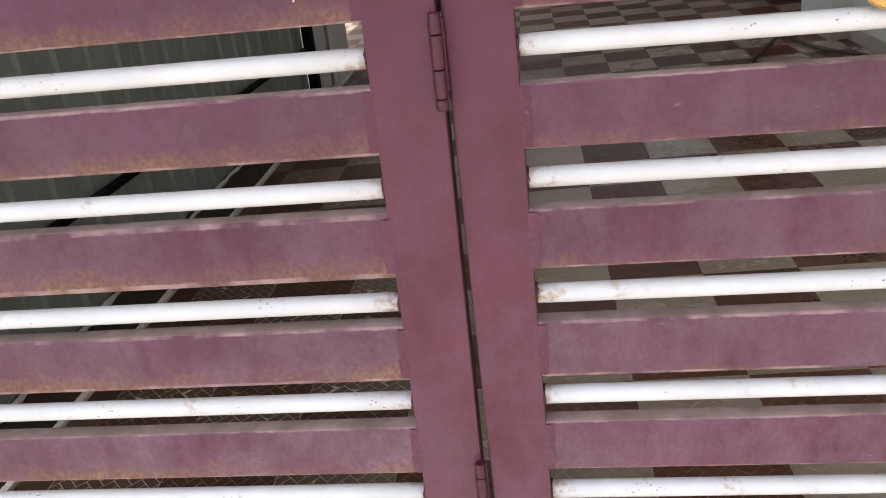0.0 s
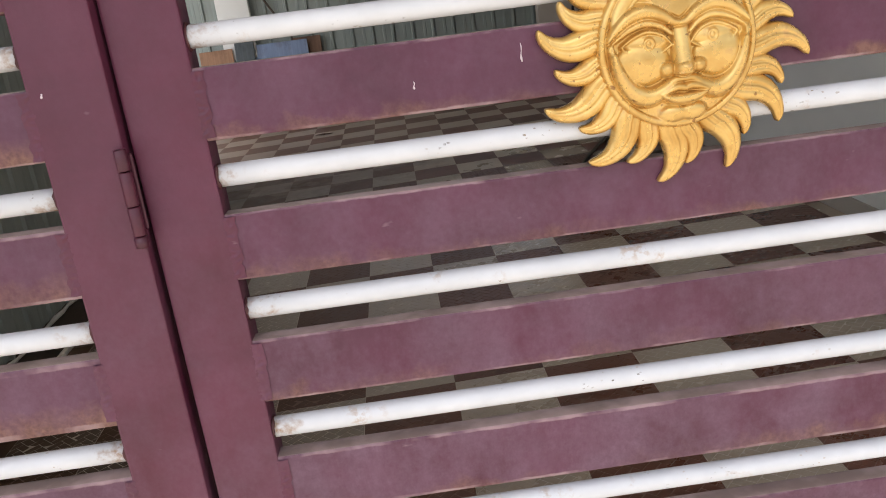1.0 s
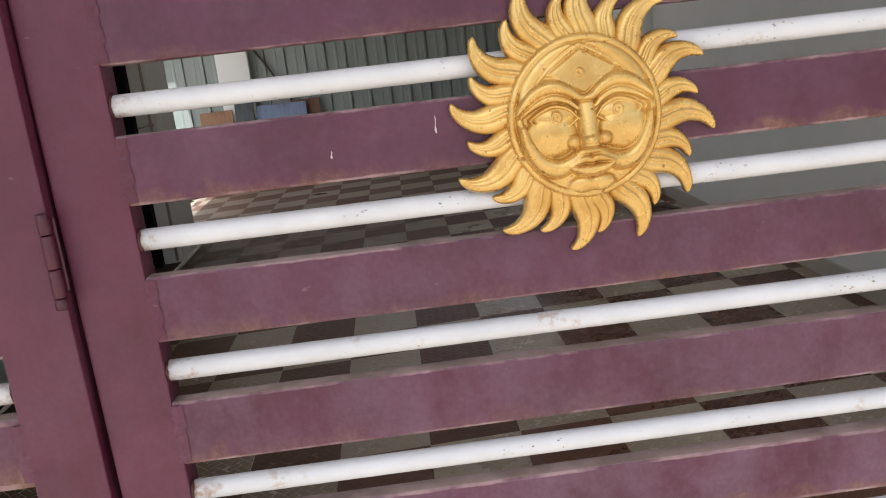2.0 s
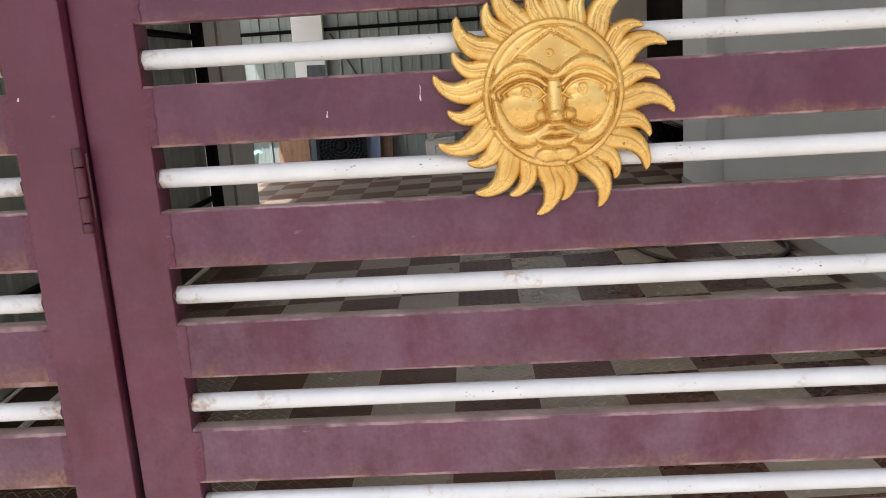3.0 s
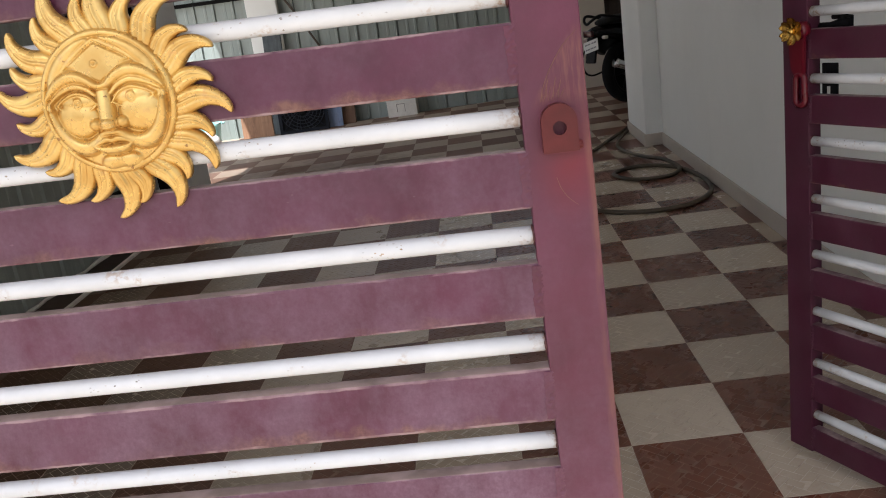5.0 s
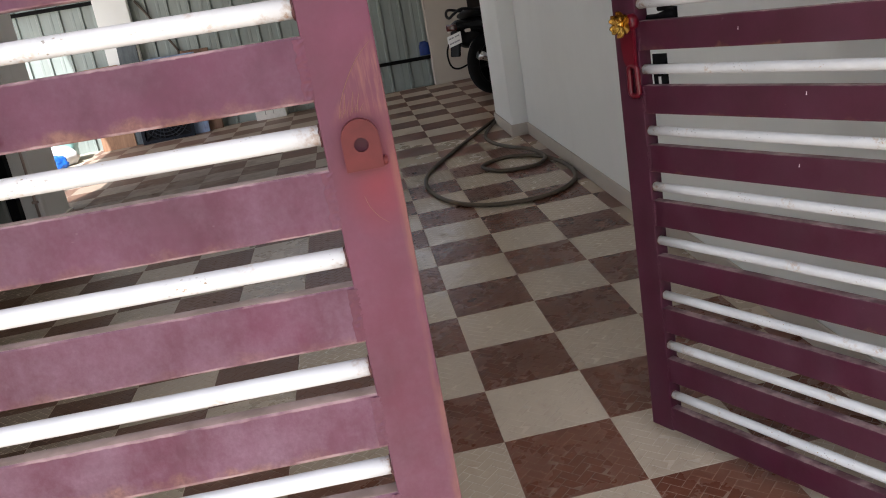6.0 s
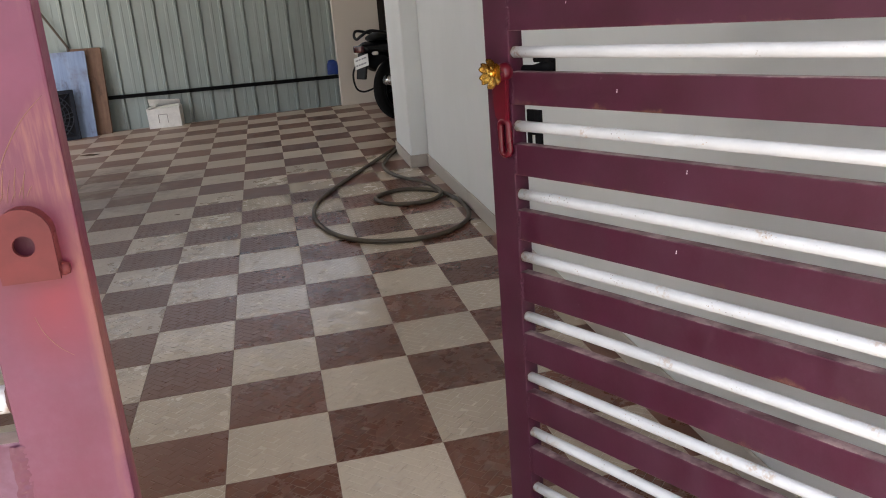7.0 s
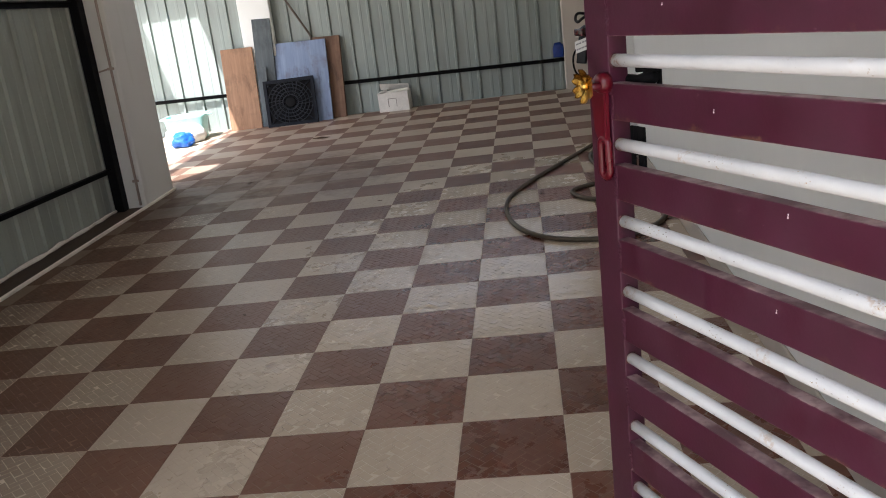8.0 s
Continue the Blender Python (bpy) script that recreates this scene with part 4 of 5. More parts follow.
loop = [(0.0120 * math.cos(a), 0, 0.0120 * math.sin(a) + (0.022 if math.sin(a) > 0 else -0.022)) for a in [2 * math.pi * (k + 0.5) / 20 for k in range(20)]]
part("slotted_end", tube_bm([(x + 0.053, -0.007, z + 0.922) for x, y, z in loop], 0.0068, 8, closed=True), LATCH_RED, latch, smooth=True)
part("keeper_bolt", tube_bm([(0.045 + 0.009 * i, DEPTH + 0.014, 1.050 + 0.0012 * max(0, i - 5)) for i in range(12)], [0.0085] * 7 + [0.0095, 0.011, 0.0125, 0.011, 0.006], 12), BLACK_STEEL, latch, "black round bolt")
for x in (0.112, 0.132):
    part("keeper_staple", tube_bm([(x, DEPTH, 1.030), (x, DEPTH + 0.028, 1.034), (x, DEPTH + 0.028, 1.066), (x, DEPTH, 1.070)], 0.0055, 8), BLACK_STEEL, latch)
bm = bmesh.new()
for lo, hi in (((0.080, DEPTH + 0.002, 0.893), (0.090, DEPTH + 0.007, 0.975)), ((0.101, DEPTH + 0.002, 0.893), (0.120, DEPTH + 0.007, 0.975)), ((0.088, DEPTH + 0.002, 0.950), (0.103, DEPTH + 0.0075, 0.975)), ((0.088, DEPTH + 0.002, 0.887), (0.112, DEPTH + 0.0075, 0.906)), ((0.088, DEPTH + 0.002, 0.925), (0.103, DEPTH + 0.0075, 0.932))):
    box(bm, lo, hi, 0.0022, 2)
part("keeper_plate", bm, BLACK_STEEL, latch, "black slotted keeper plate")

# ---- garden hose on the tiles ----
HOSE = simple("olive_rubber_hose", (0.080, 0.062, 0.040), 0.55, 0, 50, 0.4, 0.15)
path = [(2.20, 6.95), (2.03, 6.68), (1.63, 5.93), (1.31, 5.28), (1.231, 4.905), (1.281, 4.52), (1.43, 4.26), (1.645, 4.158), (1.856, 4.19), (2.02, 4.39), (2.062, 4.70),
        (2.00, 5.03), (1.86, 5.19), (1.72, 5.19), (1.612, 5.07), (1.70, 4.88), (1.90, 4.85), (1.995, 4.97), (1.95, 5.20), (1.88, 5.42), (1.803, 5.723), (1.80, 6.02), (1.93, 6.40), (2.12, 6.80)]
over = {17: 0.012, 18: 0.026, 19: 0.010}
pts = catmull([(x, y, gz(x, y) + 0.0125 + over.get(i, 0.0)) for i, (x, y) in enumerate(path)], 9)
tagged(part("garden_hose", tube_bm(pts, 0.0125, 10), HOSE, smooth=True), "olive rubber garden hose lying in loops on the tiles", "hose")

# ---- parked motorbike ----
def motorbike(m):
    BLACK = simple("black_plastic", (0.006, 0.006, 0.007), 0.5, 0, 60, 0.3, 0.1, 0.2)
    GLOSS = simple("black_bodywork", (0.006, 0.006, 0.008), 0.2, 0, 30, 0.2, 0.02, 0.3)
    RUBBER = simple("tyre_rubber", (0.010, 0.010, 0.010), 0.85, 0, 90, 0.3, 0.3, 0.15)
    CHROME = simple("chrome", (0.62, 0.62, 0.63), 0.16, 1.0, 60, 0.1, 0.02)
    ALLOY = simple("dark_alloy", (0.02, 0.02, 0.021), 0.5, 0.5, 60, 0.2, 0.05, 0.2)
    RED = simple("tail_lamp_red", (0.055, 0.008, 0.008), 0.12, 0, 60, 0.2, 0.02)
    LENS = simple("indicator_lens", (0.70, 0.66, 0.58), 0.15, 0, 60, 0.1, 0.02)
    PLATE = simple("number_plate_white", (0.72, 0.72, 0.69), 0.4, 0, 60, 0.1, 0.02)
    INK = simple("plate_ink", (0.24, 0.24, 0.25), 0.5, 0, 60, 0.1, 0.02)
    SEAT = simple("black_vinyl", (0.008, 0.008, 0.008), 0.55, 0, 120, 0.3, 0.2, 0.2)
    bike = holder("motorbike", m, "black motorbike parked on its stand beside the column", "motorbike")
    turn_y = pose(0, 0, 0, 90, 0, 0)

    def wheel(x, r):
        tyre = lathe(bmesh.new(), [(r - 0.075, -0.045), (r - 0.03, -0.056), (r - 0.008, -0.040), (r, -0.015), (r, 0.015), (r - 0.008, 0.040), (r - 0.03, 0.056), (r - 0.075, 0.045), (r - 0.075, -0.045)], 40, turn_y)
        w = part("wheel", bmesh.new(), ALLOY, bike, m=pose(x, 0, r))
        bm = lathe(bmesh.new(), [(0.0, -0.06), (0.05, -0.055), (0.05, 0.055), (0.0, 0.06)], 20, turn_y)
        for k in range(6):
            a = 2 * math.pi * k / 6
            tube(bm, [(0.04 * math.cos(a), 0, 0.04 * math.sin(a)), ((r - 0.09) * math.cos(a + 0.12), 0, (r - 0.09) * math.sin(a + 0.12))], 0.014, 8)
        bm.to_mesh(w.data)
        bm.free()
        part("tyre", tyre, RUBBER, w, "worn black rubber tyre")
        rim = lathe(bmesh.new(), [(r - 0.076, -0.046), (r - 0.10, -0.036), (r - 0.105, 0.0), (r - 0.10, 0.036), (r - 0.076, 0.046), (r - 0.082, 0.0), (r - 0.076, -0.046)], 40, turn_y)
        part("rim", rim, ALLOY, w)

    wheel(0.0, 0.30)
    wheel(1.28, 0.29)
    # tail: seat, cowl, lamp and grab rail
    bm = bmesh.new()
    prev = None
    for x, z, w, h in ((-0.30, 0.775, 0.07, 0.030), (-0.22, 0.785, 0.105, 0.045), (-0.05, 0.775, 0.125, 0.055), (0.18, 0.745, 0.130, 0.060), (0.36, 0.715, 0.115, 0.055), (0.50, 0.725, 0.085, 0.045)):
        ring = [bm.verts.new((x, w * math.cos(a), z + h * math.sin(a) * (1 if math.sin(a) > 0 else 0.7))) for a in [2 * math.pi * k / 16 for k in range(16)]]
        if prev:
            for k in range(16):
                bm.faces.new((prev[k], prev[(k + 1) % 16], ring[(k + 1) % 16], ring[k]))
        else:
            bm.faces.new(ring[::-1])
        prev = ring
    bm.faces.new(prev)
    part("seat", bm, SEAT, bike, "black vinyl seat", smooth=True)
    bm = bmesh.new()
    prev = None
    for x, z, w, h in ((-0.42, 0.700, 0.060, 0.030), (-0.36, 0.700, 0.090, 0.055), (-0.20, 0.680, 0.120, 0.080), (0.05, 0.640, 0.130, 0.110), (0.30, 0.590, 0.120, 0.120), (0.45, 0.56, 0.09, 0.10)):
        ring = [bm.verts.new((x, w * math.cos(a), z + h * math.sin(a))) for a in [2 * math.pi * k / 16 for k in range(16)]]
        if prev:
            for k in range(16):
                bm.faces.new((prev[k], prev[(k + 1) % 16], ring[(k + 1) % 16], ring[k]))
        else:
            bm.faces.new(ring[::-1])
        prev = ring
    bm.faces.new(prev)
    part("tail_cowl", bm, GLOSS, bike, "glossy black tail cowl", smooth=True)
    part("tail_lamp", box_bm((-0.455, -0.062, 0.668), (-0.415, 0.062, 0.728), 0.014, 3), RED, bike, "red tail lamp", smooth=True)
    part("grab_rail", tube_bm(catmull([(-0.02, -0.13, 0.77), (-0.20, -0.125, 0.815), (-0.36, -0.10, 0.850), (-0.43, -0.055, 0.815), (-0.445, 0, 0.785), (-0.43, 0.055, 0.815), (-0.36, 0.10, 0.850), (-0.20, 0.125, 0.815), (-0.02, 0.13, 0.77)], 6), 0.0125, 10), BLACK, bike, smooth=True)
    for s in (-1, 1):
        ind = part("indicator", tube_bm([(-0.34, s * 0.06, 0.655), (-0.35, s * 0.12, 0.655)], 0.008, 8), BLACK, bike)
        part("lens", box_bm((-0.380, s * 0.130 - 0.024, 0.640), (-0.335, s * 0.130 + 0.024, 0.672), 0.014, 3), LENS, ind, "clear indicator lens", smooth=True)
    part("side_badge", box_bm((-0.20, 0.121, 0.668), (-0.12, 0.128, 0.70), 0.006, 2), LENS, bike, "pale badge on the tail")
    # plate on its hanger, tilted back
    hanger = part("mudguard_hanger", box_bm((-0.015, -0.065, -0.17), (0.012, 0.065, 0.06), 0.012, 2), BLACK, bike, "black rear mudguard flap", m=pose(-0.405, 0, 0.60, 0, 12, 0))
    plate = part("number_plate", box_bm((-0.020, -0.100, -0.070), (-0.0165, 0.100, 0.035), 0.002, 2), PLATE, hanger, "white number plate with blurred marks", m=pose(0, 0, 0, -14, 0, 0))
    bm = bmesh.new()
    for z, ys in ((0.008, ((-0.078, -0.048), (-0.042, -0.012), (0.004, 0.034), (0.040, 0.078))), (-0.038, ((-0.074, -0.040), (-0.033, 0.004), (0.011, 0.040), (0.046, 0.074)))):
        for y0, y1 in ys:
            box(bm, (-0.0215, y0, z - 0.009), (-0.0205, y1, z + 0.004))
    part("plate_bars", bm, INK, hanger, m=pose(0, 0, 0, -14, 0, 0))
    part("guard_hoop", tube_bm(catmull([(-0.36, 0.08, 0.62), (-0.46, 0.085, 0.50), (-0.45, 0.085, 0.36), (-0.36, 0.085, 0.31), (-0.20, 0.10, 0.33)], 6), 0.009, 8), BLACK, bike, smooth=True)
    part("rear_mudguard", tube_bm(catmull([(-0.34, 0, 0.53), (-0.26, 0, 0.60), (0.0, 0, 0.68), (0.2, 0, 0.62)], 6), 0.07, 12), BLACK, bike, smooth=True)
    # the rest, mostly behind the column
    bm = bmesh.new()
    for s in (-1, 1):
        tube(bm, [(0, s * 0.10, 0.30), (0.48, s * 0.09, 0.36)], 0.02, 8)
        tube(bm, [(0.02, s * 0.12, 0.32), (0.12, s * 0.12, 0.62)], 0.028, 10)
    tube(bm, catmull([(0.48, 0, 0.36), (0.55, 0, 0.60), (0.75, 0, 0.82), (1.05, 0, 0.90)], 5), 0.03, 10)
    tube(bm, catmull([(0.48, 0, 0.36), (0.75, 0, 0.25), (0.95, 0, 0.45), (1.05, 0, 0.90)], 5), 0.025, 10)
    part("frame", bm, BLACK, bike, smooth=True)
    part("engine", box_bm((0.50, -0.13, 0.20), (0.86, 0.13, 0.55), 0.05, 3), ALLOY, bike, "dark alloy engine", smooth=True)
    tank = bmesh.new()
    bmesh.ops.create_uvsphere(tank, u_segments=24, v_segments=14, radius=1.0)
    bmesh.ops.transform(tank, matrix=pose(0.74, 0, 0.82) @ Matrix.Diagonal((0.27, 0.15, 0.13, 1)), verts=tank.verts)
    part("tank", tank, GLOSS, bike, "glossy black fuel tank", smooth=True)
    for s in (-1, 1):
        part("fork", tube_bm([(1.28, s * 0.085, 0.29), (1.06, s * 0.085, 0.98)], 0.024, 12), CHROME, bike, smooth=True)
    part("handlebar", tube_bm(catmull([(0.92, 0.34, 1.03), (0.98, 0.22, 1.06), (1.06, 0, 1.01), (0.98, -0.22, 1.06), (0.92, -0.34, 1.03)], 6), 0.013, 10), BLACK, bike, smooth=True)
    part("headlamp", box_bm((1.10, -0.09, 0.80), (1.24, 0.09, 0.98), 0.04, 3), LENS, bike, smooth=True)
    part("silencer", tube_bm(catmull([(0.60, -0.15, 0.24), (0.20, -0.16, 0.24), (0.0, -0.17, 0.30), (-0.30, -0.17, 0.42)], 6), [0.02] * 6 + [0.045] * 13, 14), CHROME, bike, "chrome silencer", smooth=True)
    part("side_stand", tube_bm([(0.50, 0.10, 0.30), (0.46, 0.24, 0.008)], 0.011, 8), BLACK, bike)
    return bike


motorbike(floor_pose(2.285, 8.0, 31.0))

# ---- boards leaning on the back wall ----
def lean_board(name, x0, x1, top, y_foot, y_top, thick, material, label, category="board", tilt=0.0):
    foot = gz(x0, y_foot)
    h = top - foot
    ang = math.degrees(math.atan2(y_top - y_foot, h))
    length = math.hypot(h, y_top - y_foot)
    bm = box_bm((-(x1 - x0) / 2, 0, 0), ((x1 - x0) / 2, thick, length), 0.002, 1)
    return tagged(part(name, bm, material, m=pose((x0 + x1) / 2, y_foot, foot + 0.002, -ang, tilt, 0)), label, category)


PLY = ply_wood("weathered_plywood", (0.25, 0.135, 0.075), (0.36, 0.205, 0.12))
PLANK_BROWN = ply_wood("brown_plank", (0.14, 0.075, 0.045), (0.21, 0.12, 0.075))
PLANK_GREY = ply_wood("grey_painted_plank", (0.060, 0.075, 0.085), (0.105, 0.125, 0.135))
BLUE_BOARD = ply_wood("faded_blue_laminate", (0.175, 0.235, 0.37), (0.24, 0.315, 0.46), (0.12, 0.085, 0.07))
lean_board("plywood_board", -1.88, -1.52, 1.005, 9.325, 9.415, 0.014, PLY, "weathered brown plywood sheet leaning on the sheet wall")
lean_board("grey_plank", -1.520, -1.315, 1.285, 9.34, 9.43, 0.03, PLANK_GREY, "dark grey painted plank leaning upright on the pillar", tilt=2.0)
lean_board("grey_batten", -1.455, -1.40, 0.78, 9.30, 9.345, 0.02, PLANK_GREY, "dark grey batten leaning on the plank", tilt=2.0)
lean_board("blue_board", -1.30, -0.715, 1.005, 9.32, 9.46, 0.02, BLUE_BOARD, "faded blue laminate board with a stained corner", tilt=0.3)
lean_board("brown_plank", -0.90, -0.578, 1.025, 9.40, 9.51, 0.045, PLANK_BROWN, "thick brown plank leaning on the sheet wall", tilt=1.0)
STICK = simple("dark_stick", (0.09, 0.07, 0.055), 0.8, 0, 40, 0.3, 0.2)
tagged(part("bamboo_stick", tube_bm([(-0.80, 9.500, 0.17), (-0.875, 9.515, 1.05), (-1.10, 9.520, 1.46), (-1.20, 9.525, 1.62)], 0.012, 8), STICK, smooth=True), "dark bent stick leaning behind the boards", "stick")

# cooler grille: a square frame with rings and slanting vanes
BLACK_PLASTIC = simple("dusty_black_plastic", (0.008, 0.010, 0.016), 0.6, 0, 60, 0.5, 0.1, 0.15)
DUSTY_RIB = simple("dust_greyed_plastic", (0.013, 0.017, 0.026), 0.45, 0, 90, 0.6, 0.1, 0.3)
gx0, gw, gh = -1.425, 0.565, 0.505
grille = holder("cooler_grille", pose(gx0 + gw / 2, 9.235, gz(gx0, 9.235) + 0.003, -9, -1.2, 0), "black plastic cooler grille with rings, leaning on a blue board", "grille")
bm = bmesh.new()
for lo, hi in (((-gw / 2, 0, 0), (gw / 2, 0.03, 0.035)), ((-gw / 2, 0, gh - 0.035), (gw / 2, 0.03, gh)), ((-gw / 2, 0, 0.035), (-gw / 2 + 0.035, 0.03, gh - 0.035)), ((gw / 2 - 0.035, 0, 0.035), (gw / 2, 0.03, gh - 0.035))):
    box(bm, lo, hi)
part("frame", bm, BLACK_PLASTIC, grille)
part("backing", box_bm((-gw / 2 + 0.035, 0.026, 0.035), (gw / 2 - 0.035, 0.030, gh - 0.035)), BLACK_STEEL, grille)
for r in (0.085, 0.125, 0.165, 0.205, 0.243):
    pts = [(r * math.cos(a) * 1.03, 0.010, gh / 2 + r * math.sin(a) * 0.95) for a in [2 * math.pi * i / 44 for i in range(44)]]
    part("ring", tube_bm(pts, 0.0048, 6, closed=True), DUSTY_RIB, grille, smooth=True)
for k in range(30):
    a = 2 * math.pi * k / 30
    pts = [(r * math.cos(a + r * 1.4), 0.014, gh / 2 + r * math.sin(a + r * 1.4) * 0.95) for r in (0.06, 0.11, 0.16, 0.21, 0.247)]
    part("vane", tube_bm(pts, [0.003, 0.004, 0.0048, 0.0055, 0.006], 5), DUSTY_RIB if k % 3 else BLACK_PLASTIC, grille)
for sx in (-1, 1):
    for sz in (-1, 1):
        pts = [(sx * gw * 0.33, 0.012, gh / 2 + sz * gh * 0.33), (sx * (gw / 2 - 0.03), 0.012, gh / 2 + sz * (gh / 2 - 0.03))]
        part("strut", tube_bm(pts, 0.006, 6), BLACK_PLASTIC, grille)
part("hub", lathe(bmesh.new(), [(0.0, 0.008), (0.045, 0.007), (0.062, 0.0)], 24, pose(0, 0.012, gh / 2, 90, 0, 0)), BLACK_STEEL, grille, smooth=True)

# ---- carton with open flaps ----
CARD = simple("white_carton", (0.76, 0.74, 0.69), 0.8, 0, 40, 0.2, 0.1)
CARD_DARK = simple("carton_print", (0.30, 0.28, 0.25), 0.8, 0, 40, 0.2, 0.1)
carton = holder("carton", floor_pose(-0.03, 9.36, -3), "crumpled white carton with its flaps half open", "box")
cw, cd, ch = 0.335, 0.20, 0.20
for lo, hi in (((-cw / 2, -0.004, 0), (cw / 2, 0, ch)), ((-cw / 2, cd, 0), (cw / 2, cd + 0.004, ch)), ((-cw / 2, 0.0005, 0), (-cw / 2 + 0.004, cd - 0.0005, ch)), ((cw / 2 - 0.004, 0.0005, 0), (cw / 2, cd - 0.0005, ch)), ((-cw / 2 + 0.005, 0.001, 0.001), (cw / 2 - 0.005, cd - 0.001, 0.005))):
    part("side", box_bm(lo, hi, 0.001), CARD, carton)
part("flap", box_bm((-cw / 2, -0.10, 0), (cw / 2 - 0.01, 0, 0.004), 0.001), CARD, carton, m=pose(0, cd, ch + 0.004, -48, 5, 0))
part("flap", box_bm((-cw / 2 + 0.03, 0, 0), (cw / 2, 0.09, 0.004), 0.001), CARD, carton, m=pose(0, -0.004, ch + 0.004, 8, -4, 0))
part("flap", box_bm((0, 0, 0), (0.10, cd, 0.004), 0.001), CARD, carton, m=pose(-cw / 2, 0, ch + 0.003, 0, -12, 0))
bm = bmesh.new()
for lo, hi in (((-0.06, -0.0055, 0.05), (-0.052, -0.0045, 0.14)), ((0.03, -0.0055, 0.05), (0.036, -0.0045, 0.14)), ((-0.06, -0.0055, 0.136), (0.036, -0.0045, 0.142))):
    box(bm, lo, hi)
part("print", bm, CARD_DARK, carton)

# blue pouch resting on the rail
def lumpy(name, m, size, material, label, category, seed=1, fold=0.18, square=1.0):
    bm = bmesh.new()
    bmesh.ops.create_icosphere(bm, subdivisions=4, radius=1.0)
    for v in bm.verts:
        n = noise.noise(v.co * 1.7 + Vector((seed, 0, 0))) + 0.6 * noise.noise(v.co * 4.5 + Vector((0, seed, 0)))
        v.co = Vector([math.copysign(abs(c) ** square, c) for c in v.co]) * (1 + fold * n)
        v.co.z = max(v.co.z, -0.62)
        v.co = Vector((v.co.x * size[0], v.co.y * size[1], (v.co.z + 0.62) * size[2] / 1.62))
    return tagged(part(name, bm, material, m=m, smooth=True), label, category)


BLUE_PLASTIC = simple("blue_plastic", (0.02, 0.13, 0.55), 0.35, 0, 30, 0.5, 0.2)
POUCH_BLUE = simple("dark_blue_plastic", (0.008, 0.045, 0.26), 0.4, 0, 30, 0.5, 0.2)
TEAL = simple("teal_plastic", (0.40, 0.74, 0.70), 0.4, 0, 30, 0.25, 0.05)
SACK = simple("white_sacking", (0.66, 0.66, 0.64), 0.75, 0, 90, 0.15, 0.3)
lumpy("blue_pouch", pose(1.785, BACK_Y - 0.05, 0.535), (0.056, 0.020, 0.150), POUCH_BLUE, "small blue plastic pouch resting on the black rail", "pouch", 4, 0.10, 0.55)

# ---- yard clutter in the sun ----
lumpy("blue_bag", floor_pose(-2.17, 8.66), (0.115, 0.11, 0.15), BLUE_PLASTIC, "crumpled blue plastic bag on the sunlit ground", "bag", 2, 0.22)
lumpy("white_sack", floor_pose(-2.24, 8.92, 20), (0.20, 0.16, 0.20), SACK, "slumped white woven sack on the sunlit ground", "sack", 7, 0.16)
tub = holder("teal_tub", floor_pose(-2.28, 9.12, 8), "teal plastic tub in the sunny yard", "tub")
bm = bmesh.new()
n = 28


def rounded(hx, hy, z, e=0.28):
    return [(hx * math.copysign(abs(math.cos(a)) ** e, math.cos(a)), hy * math.copysign(abs(math.sin(a)) ** e, math.sin(a)), z) for a in [2 * math.pi * (k + 0.5) / n for k in range(n)]]


loops = [[bm.verts.new(p) for p in rounded(*q)] for q in ((0.18, 0.12, 0.0), (0.22, 0.155, 0.24), (0.238, 0.172, 0.245), (0.238, 0.172, 0.262), (0.212, 0.147, 0.262), (0.174, 0.114, 0.008))]
for a, b in zip(loops, loops[1:]):
    for k in range(n):
        bm.faces.new((a[k], a[(k + 1) % n], b[(k + 1) % n], b[k]))
bm.faces.new(loops[0][::-1])
bm.faces.new(loops[-1])
bmesh.ops.recalc_face_normals(bm, faces=bm.faces)
part("shell", bm, TEAL, tub)
for s in (-1, 1):
    part("grip", tube_bm([(s * 0.238, -0.05, 0.25), (s * 0.268, -0.045, 0.245), (s * 0.268, 0.045, 0.245), (s * 0.238, 0.05, 0.25)], 0.008, 8), TEAL, tub)

# ---- conduit on the left column ----
CONDUIT = simple("dusty_conduit", (0.44, 0.36, 0.32), 0.6, 0, 40, 0.25, 0.1)
conduit = holder("conduit", pose(-1.452, 6.004, 0.06), "thin dusty plastic conduit clipped to the column", "conduit")
part("pipe", tube_bm([(0, 0, 0), (0.003, 0, 0.6), (-0.002, 0, 1.3), (0.004, 0, 2.6)], 0.0095, 10), CONDUIT, conduit, smooth=True)
for z in (0.18, 0.98, 1.75):
    part("clip", box_bm((-0.022, -0.012, z - 0.009), (0.022, 0.008, z + 0.009), 0.003, 1), CONDUIT, conduit)
part("cross_pipe", tube_bm([(-0.012, 0, 0.98), (-0.10, 0, 0.965)], 0.006, 8), CONDUIT, conduit)

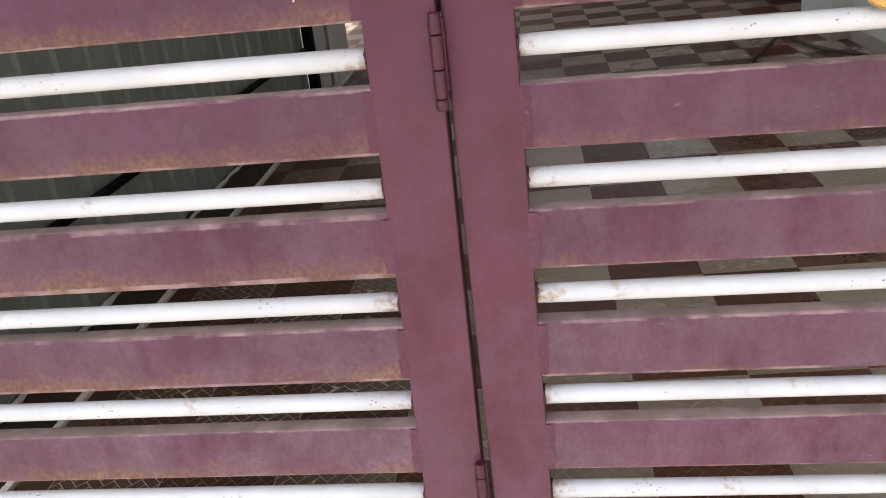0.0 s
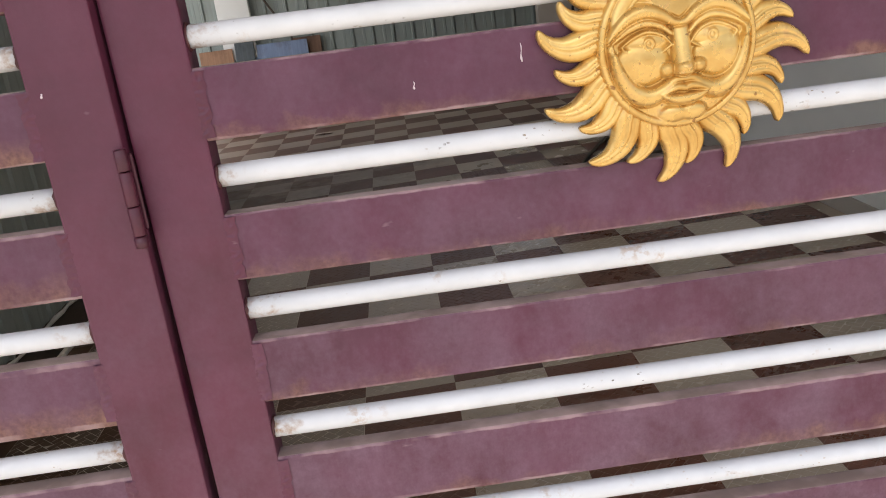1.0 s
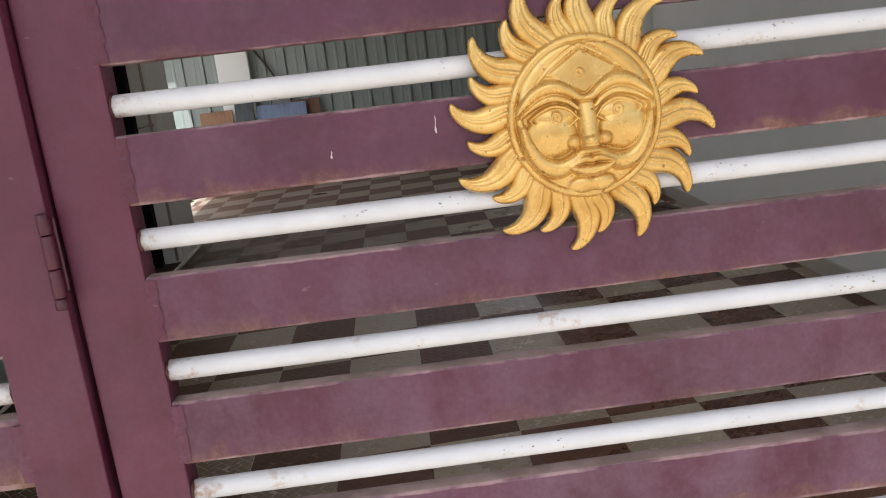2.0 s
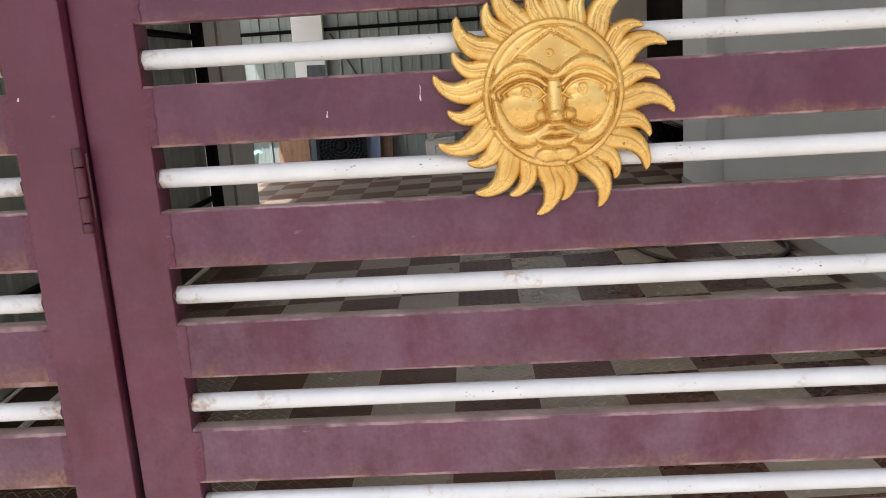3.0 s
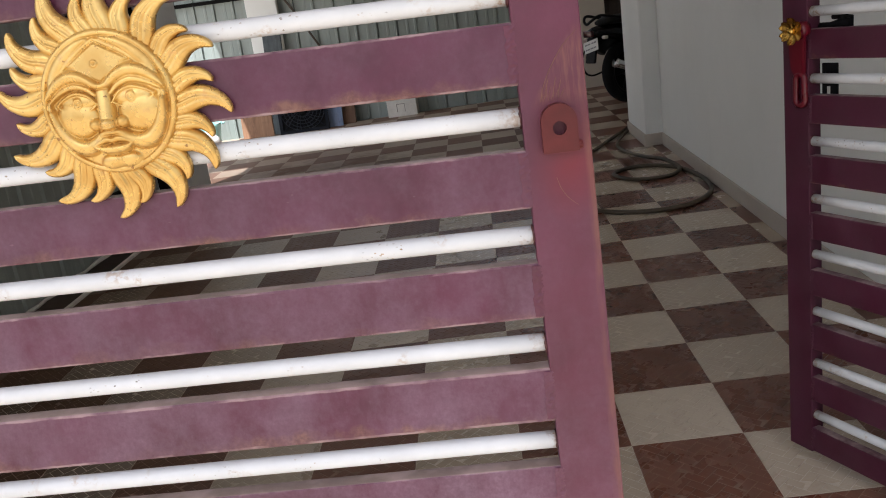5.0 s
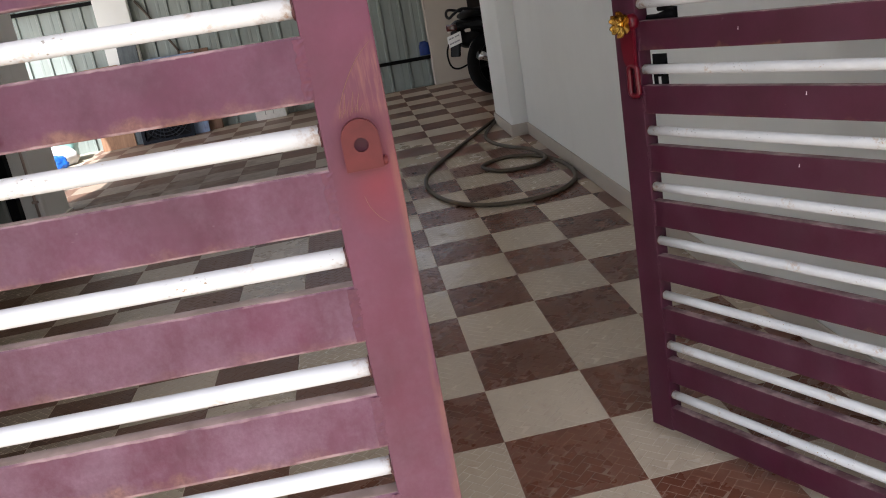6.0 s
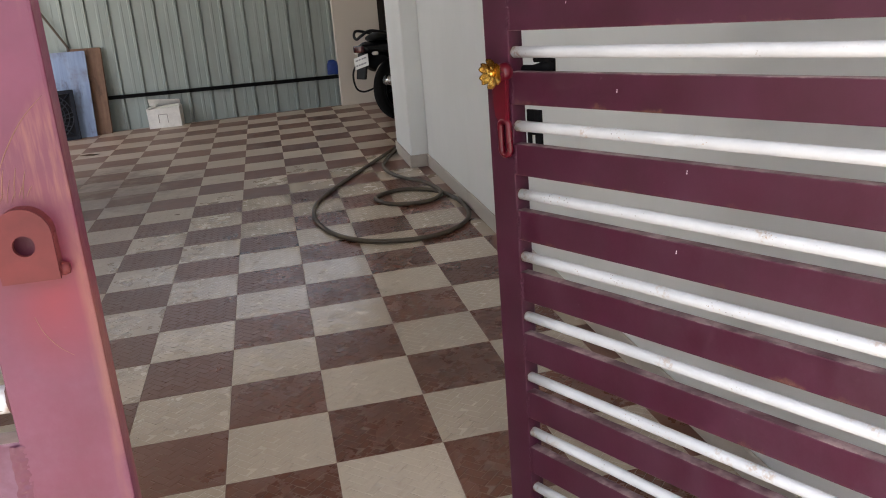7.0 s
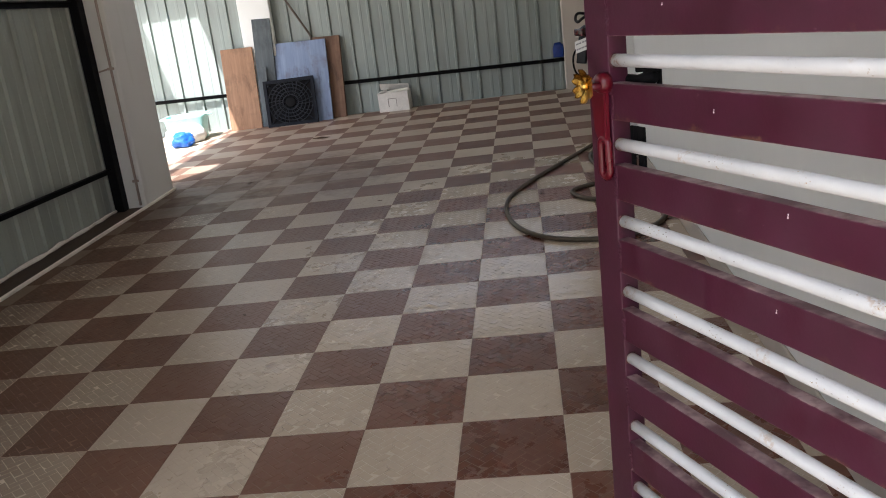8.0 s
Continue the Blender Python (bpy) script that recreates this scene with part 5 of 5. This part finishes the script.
# ---- scraps on the floor ----
SCRAP = simple("dry_leaf", (0.10, 0.055, 0.03), 0.8, 0, 60, 0.4, 0.3)
rnd = random.Random(11)
first = None
for x, y, s in ((-0.58, 8.12, 0.075), (-0.28, 3.20, 0.012), (0.62, 3.15, 0.010), (0.42, 5.4, 0.016), (-0.75, 6.4, 0.03), (1.62, 2.85, 0.008), (0.10, 3.62, 0.013)):
    bm = bmesh.new()
    rim = [bm.verts.new((s * (1.3 * math.cos(a)) * rnd.uniform(0.7, 1.1), s * 0.6 * math.sin(a) * rnd.uniform(0.7, 1.1), 0.002 + s * 0.12 * rnd.random())) for a in [2 * math.pi * k / 12 for k in range(12)]]
    top = bm.verts.new((0, 0, 0.002 + s * 0.14))
    low = bm.verts.new((0, 0, 0.0005))
    for k in range(12):
        bm.faces.new((top, rim[k], rim[(k + 1) % 12]))
        bm.faces.new((low, rim[(k + 1) % 12], rim[k]))
    tagged(part("leaf_scrap", bm, SCRAP, m=floor_pose(x, y, rnd.uniform(0, 180))), "dry brown leaf scrap on the tiles", "litter", "leaf scraps")


# ---- tiles, last: each one its own piece ----
def clip_poly(poly, axis, limit, sign):
    out = []
    for i, p in enumerate(poly):
        q = poly[(i + 1) % len(poly)]
        a, b = sign * (limit - p[axis]), sign * (limit - q[axis])
        if a >= 0:
            out.append(p)
        if a * b < 0:
            t = a / (a - b)
            out.append((p[0] + t * (q[0] - p[0]), p[1] + t * (q[1] - p[1])))
    return out


def herringbone_tile(materials):
    """A cement tile with a raised herringbone of small blocks."""
    bm = bmesh.new()
    half, w, gap = TILE / 2 - 0.0002, 0.0265, 0.0009
    box(bm, (-half, -half, -0.012), (half, half, -0.0005))
    for f in bm.faces:
        f.material_index = 1
    c = math.sqrt(0.5)
    tilt = random.Random(8)
    for m in range(-12, 13):
        for n in range(-7, 8):
            ox, oy = m + 2 * n, m - 2 * n
            for x0, y0, x1, y1 in ((ox, oy, ox + 2, oy + 1), (ox + 2, oy - 1, ox + 3, oy + 1)):
                g = gap / w
                quad = [(x0 + g, y0 + g), (x1 - g, y0 + g), (x1 - g, y1 - g), (x0 + g, y1 - g)]
                quad = [((x - y) * c * w, (x + y) * c * w) for x, y in quad]
                lim = half - 0.0012
                for axis in (0, 1):
                    for sign in (1, -1):
                        if quad:
                            quad = clip_poly(quad, axis, sign * lim, sign)
                if len(quad) < 3:
                    continue
                cx, cy = sum(p[0] for p in quad) / len(quad), sum(p[1] for p in quad) / len(quad)
                tip_x, tip_y = tilt.gauss(0, 0.013), tilt.gauss(0, 0.013)      # pressed a little uneven
                low = [bm.verts.new((x, y, -0.0005)) for x, y in quad]
                high = [bm.verts.new((x + (cx - x) * 0.07, y + (cy - y) * 0.07, tip_x * (x - cx) + tip_y * (y - cy))) for x, y in quad]
                bm.faces.new(high)
                for i in range(len(quad)):
                    j = (i + 1) % len(quad)
                    bm.faces.new((low[i], low[j], high[j], high[i]))
    me = bpy.data.meshes.new("tile")
    bm.to_mesh(me)
    bm.free()
    for mt in materials:
        me.materials.append(mt)
    return me


def plain_tile(x0, y0, x1, y1, material):
    bm = bmesh.new()
    box(bm, (x0, y0, -0.012), (x1, y1, 0.0))
    top = [e for e in bm.edges if all(v.co.z > -0.001 for v in e.verts)]
    bmesh.ops.bevel(bm, geom=top, offset=0.0008, segments=1, affect="EDGES")
    me = bpy.data.meshes.new("tile")
    bm.to_mesh(me)
    bm.free()
    me.materials.append(material)
    return me


relief = [herringbone_tile((CREAM, CREAM_JOINT)), herringbone_tile((BROWN, BROWN_JOINT))]
h = TILE / 2 - 0.0002
plain = [plain_tile(-h, -h, h, h, CREAM), plain_tile(-h, -h, h, h, BROWN)]
rest_v, rest_f, rest_m = [], [], []
rnd = random.Random(5)
for j in range(-6, 25):
    for i in range(-13, 8):
        x0, y0 = GX + TILE * i, GY + TILE * j
        lo_x, hi_x = (EDGE_X, RIGHT_X - 0.013) if y0 + 0.15 < 6.5 else (-1.95, 3.595)
        a, b = max(x0, lo_x), min(x0 + TILE, hi_x)
        c, d = max(y0, 0.72), min(y0 + TILE, BACK_Y - 0.06 if x0 < 1.7 else 9.43)
        if b - a < 0.02 or d - c < 0.02:
            continue
        kind = (i + j) % 2
        whole = b - a > TILE - 0.001 and d - c > TILE - 0.001
        cx, cy = x0 + TILE / 2, y0 + TILE / 2
        lift = rnd.uniform(-0.0002, 0.0002)
        if y0 > 6.9 or x0 > 2.0:
            base = len(rest_v)
            for x, y in ((a + 0.0002, c + 0.0002), (b - 0.0002, c + 0.0002), (b - 0.0002, d - 0.0002), (a + 0.0002, d - 0.0002)):
                rest_v.append((x, y, gz(x, y) - 0.012))
                rest_v.append((x, y, gz(x, y) + lift))
            q = [base + k for k in range(8)]
            rest_f += [(q[1], q[3], q[5], q[7])] + [(q[2 * k], q[(2 * k + 2) % 8], q[(2 * k + 3) % 8], q[2 * k + 1]) for k in range(4)]
            rest_m += [kind] * 5
            continue
        if whole:
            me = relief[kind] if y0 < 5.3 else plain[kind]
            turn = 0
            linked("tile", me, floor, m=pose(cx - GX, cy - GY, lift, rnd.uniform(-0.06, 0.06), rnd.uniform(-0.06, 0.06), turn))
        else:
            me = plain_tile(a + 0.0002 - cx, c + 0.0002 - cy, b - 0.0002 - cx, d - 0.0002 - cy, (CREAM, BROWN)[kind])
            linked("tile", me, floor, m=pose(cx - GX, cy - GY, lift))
me = bpy.data.meshes.new("far_tiles")
me.from_pydata(rest_v, [], rest_f)
me.materials.append(CREAM_FAR)
me.materials.append(BROWN_FAR)
me.polygons.foreach_set("material_index", rest_m)
far = linked("far_tiles", me, floor)
far.matrix_basis = floor.matrix_basis.inverted()
tagged(far, "cream and brown cement tiles towards the back wall", kind="stuff")
